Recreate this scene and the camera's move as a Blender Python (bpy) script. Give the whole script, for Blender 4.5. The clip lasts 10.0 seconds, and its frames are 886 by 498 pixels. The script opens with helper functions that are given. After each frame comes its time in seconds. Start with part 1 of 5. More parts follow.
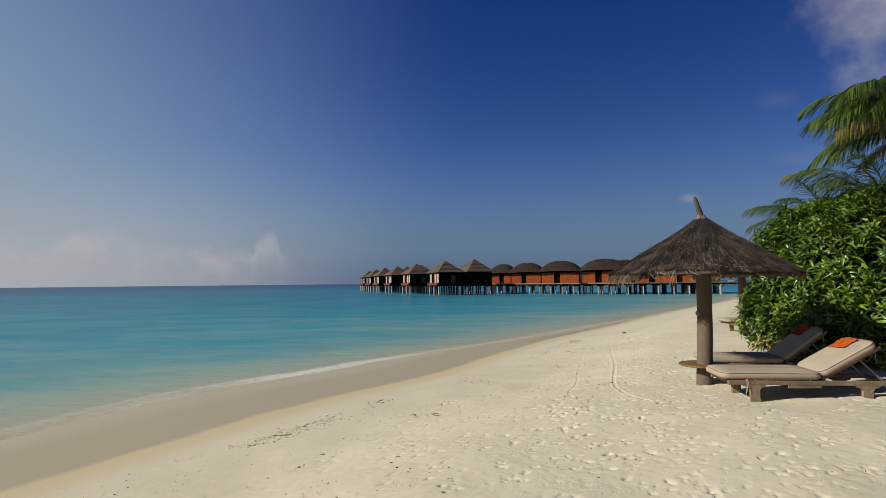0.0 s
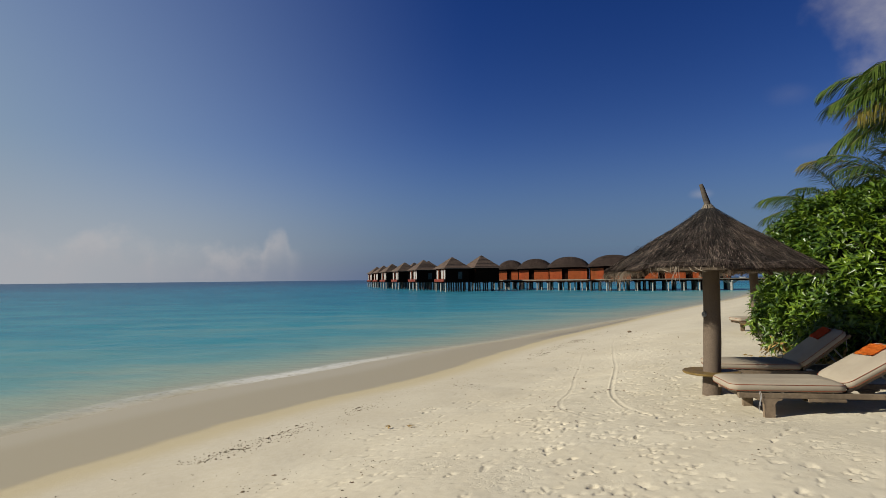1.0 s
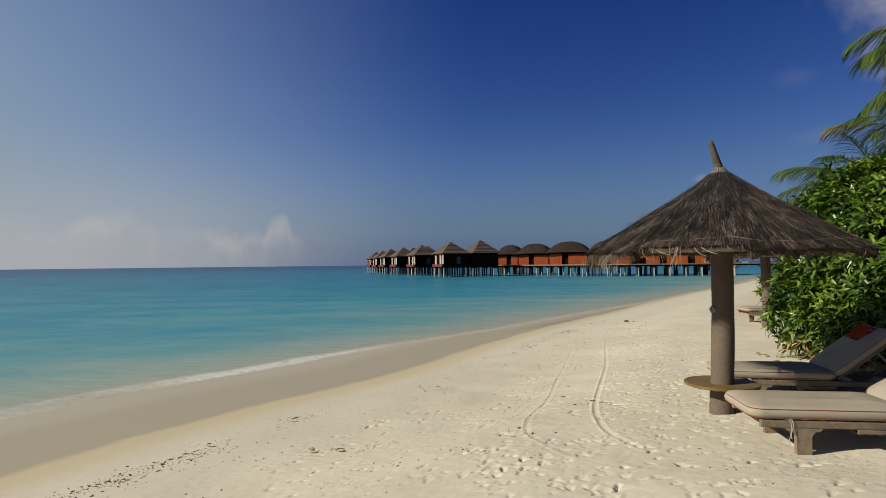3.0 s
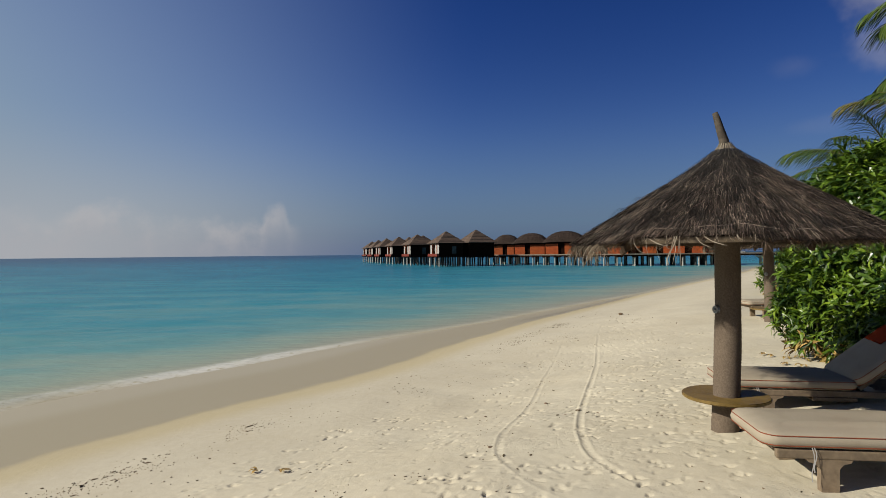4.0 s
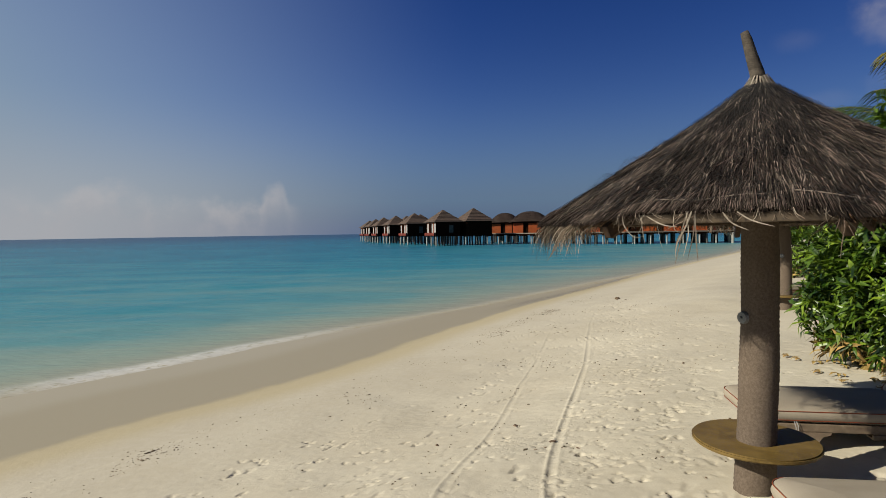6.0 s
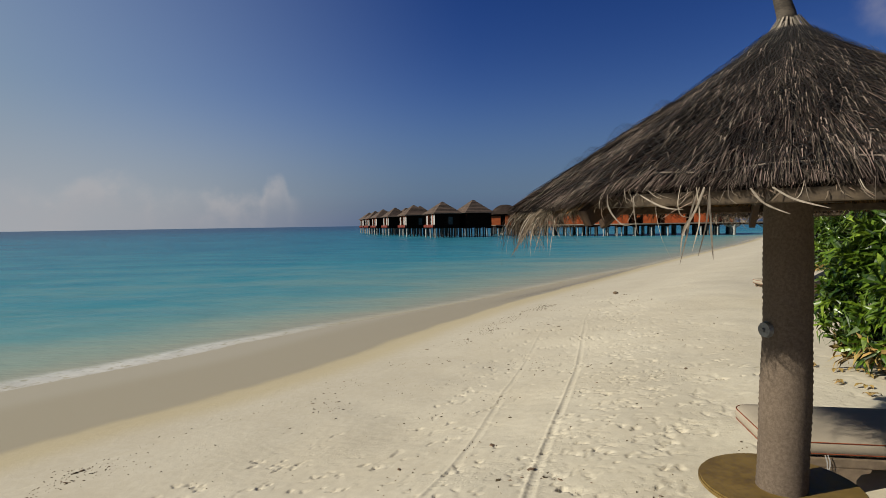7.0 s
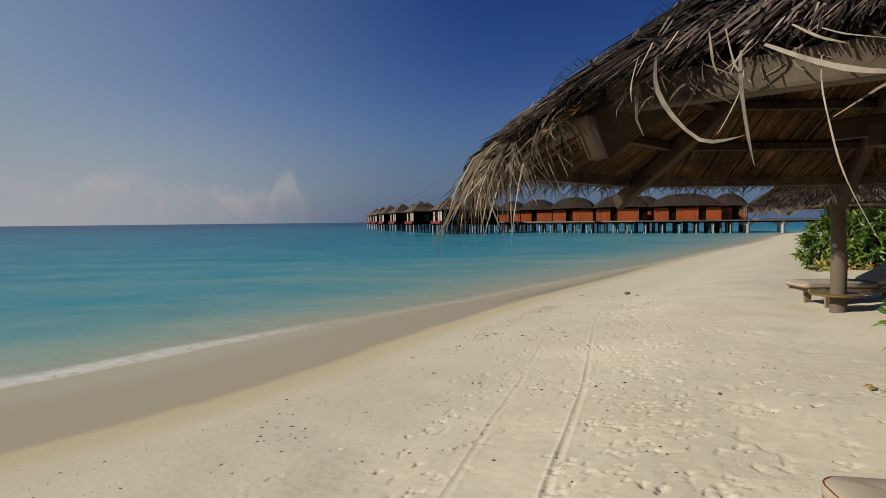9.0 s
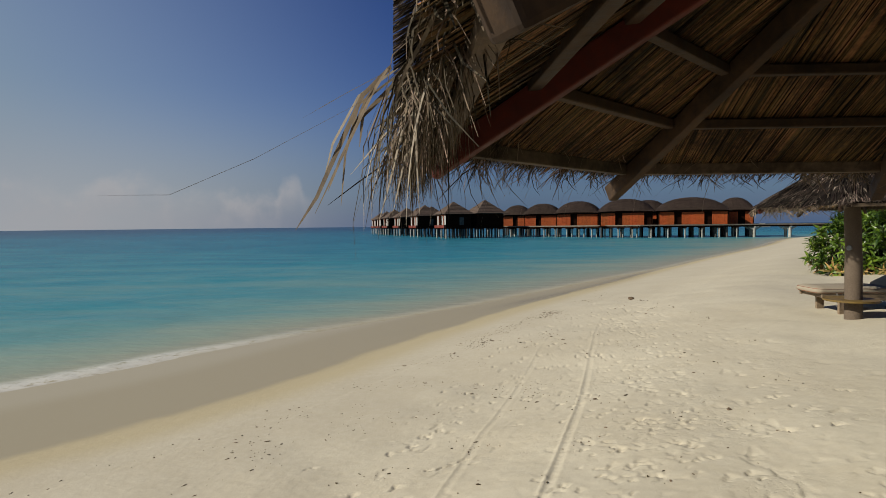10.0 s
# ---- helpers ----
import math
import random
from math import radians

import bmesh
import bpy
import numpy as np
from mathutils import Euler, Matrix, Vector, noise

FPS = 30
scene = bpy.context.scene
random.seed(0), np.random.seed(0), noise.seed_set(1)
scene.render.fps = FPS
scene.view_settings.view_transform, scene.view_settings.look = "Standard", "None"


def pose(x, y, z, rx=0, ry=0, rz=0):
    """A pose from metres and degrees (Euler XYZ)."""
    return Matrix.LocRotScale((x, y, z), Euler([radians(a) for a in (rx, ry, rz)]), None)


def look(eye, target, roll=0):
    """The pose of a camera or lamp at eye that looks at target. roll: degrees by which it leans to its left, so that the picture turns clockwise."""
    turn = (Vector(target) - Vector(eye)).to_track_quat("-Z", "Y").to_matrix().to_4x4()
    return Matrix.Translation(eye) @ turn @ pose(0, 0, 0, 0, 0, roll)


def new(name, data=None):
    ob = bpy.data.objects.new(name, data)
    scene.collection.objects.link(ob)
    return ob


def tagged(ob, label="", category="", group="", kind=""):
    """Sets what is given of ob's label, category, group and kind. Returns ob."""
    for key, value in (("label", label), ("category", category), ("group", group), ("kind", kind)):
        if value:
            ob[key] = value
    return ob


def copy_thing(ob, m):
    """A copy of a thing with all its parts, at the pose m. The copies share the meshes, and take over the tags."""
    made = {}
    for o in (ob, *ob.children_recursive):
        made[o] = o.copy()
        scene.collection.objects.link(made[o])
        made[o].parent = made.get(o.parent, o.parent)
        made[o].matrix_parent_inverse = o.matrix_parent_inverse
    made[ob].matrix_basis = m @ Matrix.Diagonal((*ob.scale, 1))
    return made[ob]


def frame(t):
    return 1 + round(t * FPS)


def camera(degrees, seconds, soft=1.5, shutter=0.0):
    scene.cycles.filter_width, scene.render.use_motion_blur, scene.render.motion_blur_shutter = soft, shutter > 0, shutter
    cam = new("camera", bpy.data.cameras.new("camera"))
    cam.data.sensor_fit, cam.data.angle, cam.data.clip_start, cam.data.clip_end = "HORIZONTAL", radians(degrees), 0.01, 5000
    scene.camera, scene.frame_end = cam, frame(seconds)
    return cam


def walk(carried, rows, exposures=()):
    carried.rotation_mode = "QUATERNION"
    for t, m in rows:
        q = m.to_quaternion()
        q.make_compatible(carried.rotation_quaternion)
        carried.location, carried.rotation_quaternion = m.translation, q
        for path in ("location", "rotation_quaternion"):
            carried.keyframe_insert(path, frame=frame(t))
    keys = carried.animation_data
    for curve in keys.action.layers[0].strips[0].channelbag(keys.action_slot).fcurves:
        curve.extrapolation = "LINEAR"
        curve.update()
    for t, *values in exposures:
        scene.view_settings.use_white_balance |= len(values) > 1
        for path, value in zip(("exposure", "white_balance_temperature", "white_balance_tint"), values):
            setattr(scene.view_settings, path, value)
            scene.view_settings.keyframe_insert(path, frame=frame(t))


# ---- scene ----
cam = camera(76.4, 10.0, 0.75)
PATH = [
    (0, (1.361, -0.403, 2.575), (1.301, 1.593, 2.695), -0.6),
    (0.5, (1.573, 0.039, 2.576), (1.493, 2.034, 2.689), -0.7),
    (1, (1.805, 0.522, 2.589), (1.713, 2.517, 2.696), -0.6),
    (1.5, (1.95, 0.958, 2.569), (1.845, 2.953, 2.662), -0.6),
    (2, (2.129, 1.465, 2.576), (2.025, 3.461, 2.657), -0.7),
    (2.5, (2.303, 1.893, 2.577), (2.2, 3.889, 2.646), -0.7),
    (4, (2.793, 3.269, 2.602), (2.703, 5.267, 2.619), -0.6),
    (4.5, (2.931, 3.659, 2.621), (2.844, 5.657, 2.615), -0.7),
    (5, (3.081, 4.079, 2.639), (2.993, 6.076, 2.608), -0.8),
    (5.5, (3.195, 4.501, 2.64), (3.105, 6.499, 2.596), -0.9),
    (7, (3.606, 5.731, 2.61), (3.512, 7.727, 2.523), -0.9),
    (7.5, (3.711, 6.14, 2.583), (3.606, 8.135, 2.49), -0.8),
    (8, (3.785, 6.485, 2.563), (3.672, 8.48, 2.465), -0.8),
    (8.5, (3.862, 6.819, 2.551), (3.746, 8.814, 2.453), -0.7),
    (9, (3.889, 7.091, 2.507), (3.764, 9.085, 2.409), -0.6),
    (9.5, (3.976, 7.374, 2.459), (3.843, 9.367, 2.367), -0.6),
    (10, (4.047, 7.522, 2.461), (3.905, 9.515, 2.379), -0.6),
]
walk(cam, [(t, look(eye, target, roll)) for t, eye, target, roll in PATH], [(0, 0.42), (5, 0.40), (7.5, 0.32), (10, 0.23)])

# ---- sky, sun ----
SUN_AZ, SUN_EL = radians(253.0), radians(30.5)     # clockwise from +y
to_sun = Vector((math.sin(SUN_AZ) * math.cos(SUN_EL), math.cos(SUN_AZ) * math.cos(SUN_EL), math.sin(SUN_EL)))
scene.view_settings.exposure = 0.42
sun = new("sun", bpy.data.lights.new("sun", "SUN"))
sun.data.energy, sun.data.angle, sun.data.color = 4.5, radians(0.53), (1.0, 0.945, 0.82)
sun.matrix_world = look(to_sun * 60, (0, 0, 0))


def node(tree, kind, **inputs):
    n = tree.nodes.new(kind)
    for key, value in inputs.items():
        key = key.replace("_", " ")
        if key.isdigit():
            n.inputs[int(key)].default_value = value
        else:
            n.inputs[key].default_value = value
    return n


def maths(tree, op, a, b=None, clamp=False):
    n = tree.nodes.new("ShaderNodeMath")
    n.operation, n.use_clamp = op, clamp
    for i, v in enumerate((a, b)):
        if v is None:
            continue
        if isinstance(v, (int, float)):
            n.inputs[i].default_value = v
        else:
            tree.links.new(v, n.inputs[i])
    return n.outputs[0]


def span(tree, value, a, b, c=0.0, d=1.0, smooth=True):
    n = tree.nodes.new("ShaderNodeMapRange")
    n.interpolation_type = "SMOOTHSTEP" if smooth else "LINEAR"
    tree.links.new(value, n.inputs[0])
    for i, v in enumerate((a, b, c, d)):
        n.inputs[i + 1].default_value = v
    return n.outputs[0]


def blend(tree, fac, a, b):
    n = tree.nodes.new("ShaderNodeMix")
    n.data_type = "RGBA"
    for sock, v in ((n.inputs[0], fac), (n.inputs[6], a), (n.inputs[7], b)):
        if isinstance(v, (int, float)):
            sock.default_value = v
        elif isinstance(v, tuple):
            sock.default_value = (*v, 1)
        else:
            tree.links.new(v, sock)
    return n.outputs[2]


def make_world():
    world = bpy.data.worlds.new("world")
    scene.world = world
    world.use_nodes = True
    t = world.node_tree
    t.nodes.clear()
    sky = t.nodes.new("ShaderNodeTexSky")
    sky.sky_type, sky.sun_disc = "NISHITA", False
    sky.sun_elevation, sky.sun_rotation = SUN_EL, SUN_AZ
    sky.air_density, sky.dust_density, sky.ozone_density = 1.0, 0.6, 3.0
    where = t.nodes.new("ShaderNodeTexCoord")
    sep = t.nodes.new("ShaderNodeSeparateXYZ")
    t.links.new(where.outputs["Generated"], sep.inputs[0])
    x, y, z = sep.outputs
    # polarised, deep blue away from the haze
    tone = t.nodes.new("ShaderNodeHueSaturation")
    tone.inputs["Saturation"].default_value = 1.38
    tone.inputs["Hue"].default_value = 0.5285
    t.links.new(sky.outputs[0], tone.inputs["Color"])
    # low haze
    fade = t.nodes.new("ShaderNodeVectorMath")
    fade.operation = "SCALE"
    t.links.new(tone.outputs[0], fade.inputs[0])
    t.links.new(maths(t, "MULTIPLY", span(t, x, -0.8, 0.40, 1.10, 0.70), maths(t, "MULTIPLY", span(t, z, 0.02, 0.45, 1.0, 0.86), span(t, z, 0.45, 0.95, 1.0, 0.7))), fade.inputs["Scale"])
    # thin veil towards the sun's side
    veil = maths(t, "MULTIPLY", maths(t, "POWER", span(t, x, 0.02, -0.67, 0.0, 1.0, False), 1.6), span(t, z, 0.75, 0.05, 0.40, 1.0))
    col = blend(t, veil, fade.outputs[0], (2.75, 3.72, 4.75))
    haze = span(t, z, -0.03, 0.24, 0.95, 0.0)
    side = span(t, x, -0.75, 0.40, 1.0, 0.92)
    low_air = blend(t, span(t, x, -0.68, -0.02), (4.6, 4.7, 4.95), (0.66, 1.26, 2.85))
    col = blend(t, maths(t, "MULTIPLY", haze, side), col, low_air)
    # low cumulus bank: a knobbly top edge with two taller heads, melting into the haze below
    knobs = node(t, "ShaderNodeTexNoise", Scale=24.0, Detail=7.0, Roughness=0.62)
    t.links.new(where.outputs["Generated"], knobs.inputs["Vector"])

    lumps = node(t, "ShaderNodeTexNoise", Scale=13.0, Detail=5.0, Roughness=0.6)
    t.links.new(where.outputs["Generated"], lumps.inputs["Vector"])

    def head(at, inner, outer, tall):
        return maths(t, "MULTIPLY", span(t, maths(t, "ABSOLUTE", maths(t, "ADD", x, -at)), outer, inner), tall)

    top = maths(t, "ADD", maths(t, "MULTIPLY", maths(t, "SUBTRACT", knobs.outputs[0], 0.5), 0.055), 0.060)
    for lift in (head(-0.545, 0.025, 0.055, 0.026), head(-0.326, 0.010, 0.024, 0.030), head(-0.66, 0.01, 0.06, 0.018)):
        top = maths(t, "ADD", top, lift)
    under = maths(t, "SUBTRACT", top, z)
    bank = maths(t, "MULTIPLY", span(t, under, -0.008, 0.026), span(t, under, 0.085, 0.010, 0.10, 1.0))
    bank = maths(t, "MULTIPLY", maths(t, "MULTIPLY", bank, span(t, x, -0.28, -0.33)), span(t, lumps.outputs[0], 0.36, 0.60, 0.25, 1.0))
    shade = span(t, under, 0.0, 0.05)
    stretch = t.nodes.new("ShaderNodeMapping")
    stretch.inputs["Scale"].default_value = (1.0, 1.0, 2.0)
    t.links.new(where.outputs["Generated"], stretch.inputs[0])

    def puff(az, el, wide, high):
        d = Vector((math.sin(radians(az)) * math.cos(radians(el)), math.cos(radians(az)) * math.cos(radians(el)), math.sin(radians(el))))
        off = t.nodes.new("ShaderNodeVectorMath")
        off.operation = "SUBTRACT"
        t.links.new(where.outputs["Generated"], off.inputs[0])
        off.inputs[1].default_value = d
        warp = node(t, "ShaderNodeTexNoise", Scale=14.0, Detail=6.0)
        t.links.new(where.outputs["Generated"], warp.inputs["Vector"])
        sc = t.nodes.new("ShaderNodeVectorMath")
        sc.operation = "MULTIPLY"
        t.links.new(off.outputs[0], sc.inputs[0])
        sc.inputs[1].default_value = (1 / wide, 1 / wide, 1 / high)
        ln = t.nodes.new("ShaderNodeVectorMath")
        ln.operation = "LENGTH"
        t.links.new(sc.outputs[0], ln.inputs[0])
        soft = maths(t, "ADD", ln.outputs["Value"], maths(t, "MULTIPLY", maths(t, "SUBTRACT", warp.outputs[0], 0.5), 1.9))
        return span(t, soft, 1.35, 0.0)

    wisp = node(t, "ShaderNodeTexNoise", Scale=4.5, Detail=8.0, Roughness=0.6)
    t.links.new(stretch.outputs[0], wisp.inputs["Vector"])
    high = maths(t, "MULTIPLY", puff(39.2, 21.5, 0.105, 0.085), 0.75)
    for az, el, wide, high_, much in ((38.0, 15.8, 0.075, 0.026, 0.40), (29.5, 15.5, 0.03, 0.016, 0.05), (31.0, 10.5, 0.04, 0.012, 0.05), (22.2, 7.6, 0.018, 0.009, 0.28), (39.5, 11.0, 0.07, 0.03, 0.30)):
        high = maths(t, "ADD", high, maths(t, "MULTIPLY", puff(az, el, wide, high_), much))
    high = maths(t, "MULTIPLY", high, span(t, wisp.outputs[0], 0.25, 0.55, 0.45, 1.0))
    cover = maths(t, "ADD", maths(t, "MULTIPLY", bank, 0.52), high, True)
    col = blend(t, cover, col, blend(t, shade, (6.0, 5.6, 5.5), (4.8, 4.6, 4.8)))
    back = t.nodes.new("ShaderNodeBackground")
    back.inputs["Strength"].default_value = 0.065
    t.links.new(col, back.inputs["Color"])
    out = t.nodes.new("ShaderNodeOutputWorld")
    t.links.new(back.outputs[0], out.inputs[0])


make_world()


# ---- materials ----
def surface(name, a, b, scale=6.0, rough=0.7, bump=0.3, grain=60.0, stretch=(1, 1, 1), spec=0.3, metal=0.0, island=0.0, piece=0.0,
            stain=None, stain_scale=1.2, coords="Object", through_light=0.0, tone=0.715):
    """Two tones mixed by noise at two scales, with fine relief; island / piece: value change per loose island or per object."""
    a, b, stain = (tuple(tone * v for v in c) if c else None for c in (a, b, stain))
    m = bpy.data.materials.new(name)
    m.use_nodes = True
    t = m.node_tree
    bsdf = t.nodes["Principled BSDF"]
    tc = t.nodes.new("ShaderNodeTexCoord")
    mp = t.nodes.new("ShaderNodeMapping")
    mp.inputs["Scale"].default_value = stretch
    t.links.new(tc.outputs[coords], mp.inputs[0])
    n1 = node(t, "ShaderNodeTexNoise", Scale=scale, Detail=5.0, Roughness=0.6)
    n2 = node(t, "ShaderNodeTexNoise", Scale=grain, Detail=4.0, Roughness=0.65)
    for n in (n1, n2):
        t.links.new(mp.outputs[0], n.inputs["Vector"])
    fac = maths(t, "ADD", maths(t, "MULTIPLY", n1.outputs[0], 0.55), maths(t, "MULTIPLY", n2.outputs[0], 0.45))
    col = blend(t, span(t, fac, 0.34, 0.66), a, b)
    if stain:
        n3 = node(t, "ShaderNodeTexNoise", Scale=stain_scale, Detail=6.0, Roughness=0.7)
        t.links.new(tc.outputs[coords], n3.inputs["Vector"])
        col = blend(t, span(t, n3.outputs[0], 0.5, 0.72, 0.0, 0.7), col, stain)
    for amount, source in ((island, "ShaderNodeNewGeometry"), (piece, "ShaderNodeObjectInfo")):
        if amount:
            g = t.nodes.new(source)
            out = g.outputs["Random Per Island"] if island and source == "ShaderNodeNewGeometry" else g.outputs["Random"]
            hsv = t.nodes.new("ShaderNodeHueSaturation")
            t.links.new(span(t, out, 0, 1, 1 - amount, 1 + amount, False), hsv.inputs["Value"])
            t.links.new(span(t, out, 0, 1, 0.5 + 0.03 * amount, 0.5 - 0.03 * amount, False), hsv.inputs["Hue"])
            t.links.new(col, hsv.inputs["Color"])
            col = hsv.outputs[0]
    t.links.new(col, bsdf.inputs["Base Color"])
    t.links.new(span(t, n2.outputs[0], 0.3, 0.7, max(rough - 0.1, 0), min(rough + 0.1, 1)), bsdf.inputs["Roughness"])
    bsdf.inputs["Metallic"].default_value = metal
    bsdf.inputs["Specular IOR Level"].default_value = spec
    if bump:
        bp = node(t, "ShaderNodeBump", Strength=bump, Distance=0.005)
        t.links.new(fac, bp.inputs["Height"])
        t.links.new(bp.outputs[0], bsdf.inputs["Normal"])
    if through_light:
        tr = t.nodes.new("ShaderNodeBsdfTranslucent")
        t.links.new(col, tr.inputs["Color"])
        mx = t.nodes.new("ShaderNodeMixShader")
        mx.inputs[0].default_value = through_light
        t.links.new(bsdf.outputs[0], mx.inputs[1])
        t.links.new(tr.outputs[0], mx.inputs[2])
        t.links.new(mx.outputs[0], t.nodes["Material Output"].inputs[0])
    return m


def sand_material():
    m = bpy.data.materials.new("sand")
    m.use_nodes = True
    t = m.node_tree
    bsdf = t.nodes["Principled BSDF"]
    tc = t.nodes.new("ShaderNodeTexCoord")
    n1 = node(t, "ShaderNodeTexNoise", Scale=0.7, Detail=6.0, Roughness=0.6)
    n2 = node(t, "ShaderNodeTexNoise", Scale=9.0, Detail=6.0, Roughness=0.7)
    n3 = node(t, "ShaderNodeTexNoise", Scale=240.0, Detail=2.0)
    for n in (n1, n2, n3):
        t.links.new(tc.outputs["Object"], n.inputs["Vector"])
    fac = maths(t, "ADD", maths(t, "MULTIPLY", n1.outputs[0], 0.5), maths(t, "MULTIPLY", n2.outputs[0], 0.5))
    dry = blend(t, span(t, fac, 0.36, 0.64), (0.483, 0.429, 0.318), (0.533, 0.483, 0.368))
    dry = blend(t, span(t, n3.outputs[0], 0.35, 0.75, 0.0, 0.22), dry, (0.329, 0.272, 0.193))
    wet_at = t.nodes.new("ShaderNodeAttribute")
    wet_at.attribute_name = "wet"
    wet_edge = maths(t, "ADD", wet_at.outputs["Fac"], maths(t, "MULTIPLY", maths(t, "SUBTRACT", n1.outputs[0], 0.5), 0.22))
    wet = span(t, wet_edge, 0.235, 0.345)
    damp = span(t, wet_edge, -0.16, 0.16)
    col = blend(t, maths(t, "MULTIPLY", damp, 0.75), dry, (0.429, 0.357, 0.211))
    col = blend(t, wet, col, (0.338, 0.292, 0.198))
    weed = t.nodes.new("ShaderNodeAttribute")
    weed.attribute_name = "weed"
    col = blend(t, maths(t, "MULTIPLY", weed.outputs["Fac"], span(t, n2.outputs[0], 0.35, 0.6)), col, (0.17, 0.15, 0.115))
    col = blend(t, span(t, wet_at.outputs["Fac"], 1.02, 1.35), col, (0.375, 0.332, 0.240))
    t.links.new(col, bsdf.inputs["Base Color"])
    t.links.new(span(t, wet, 0, 1, 0.92, 0.42), bsdf.inputs["Roughness"])
    t.links.new(span(t, wet, 0, 1, 0.12, 0.08), bsdf.inputs["Specular IOR Level"])
    n5 = node(t, "ShaderNodeTexNoise", Scale=1.1, Detail=3.0)
    t.links.new(tc.outputs["Object"], n5.inputs["Vector"])
    ragged = t.nodes.new("ShaderNodeVectorMath")
    ragged.operation = "MULTIPLY_ADD"
    t.links.new(n2.outputs["Color"], ragged.inputs[0])
    ragged.inputs[1].default_value = (0.10, 0.10, 0.0)
    t.links.new(tc.outputs["Object"], ragged.inputs[2])
    dents = []
    for scale, size in ((9.0, 0.20), (18.0, 0.26)):
        v = node(t, "ShaderNodeTexVoronoi", Scale=scale)
        v.voronoi_dimensions = "2D"
        t.links.new(ragged.outputs[0], v.inputs["Vector"])
        dents.append(span(t, v.outputs["Distance"], size, size * 0.35))
    pits = maths(t, "MULTIPLY", maths(t, "MAXIMUM", dents[0], dents[1]), span(t, n5.outputs[0], 0.45, 0.66, 0.0, 1.0))
    h = maths(t, "ADD", maths(t, "MULTIPLY", n2.outputs[0], 0.5), maths(t, "MULTIPLY", n3.outputs[0], 0.035))
    trod = t.nodes.new("ShaderNodeAttribute")
    trod.attribute_name = "trod"
    h = maths(t, "SUBTRACT", h, maths(t, "MULTIPLY", maths(t, "MULTIPLY", pits, trod.outputs["Fac"]), 0.35))
    bp = node(t, "ShaderNodeBump", Distance=0.03)
    t.links.new(span(t, wet, 0, 1, 0.36, 0.04), bp.inputs["Strength"])
    t.links.new(h, bp.inputs["Height"])
    t.links.new(bp.outputs[0], bsdf.inputs["Normal"])
    return m


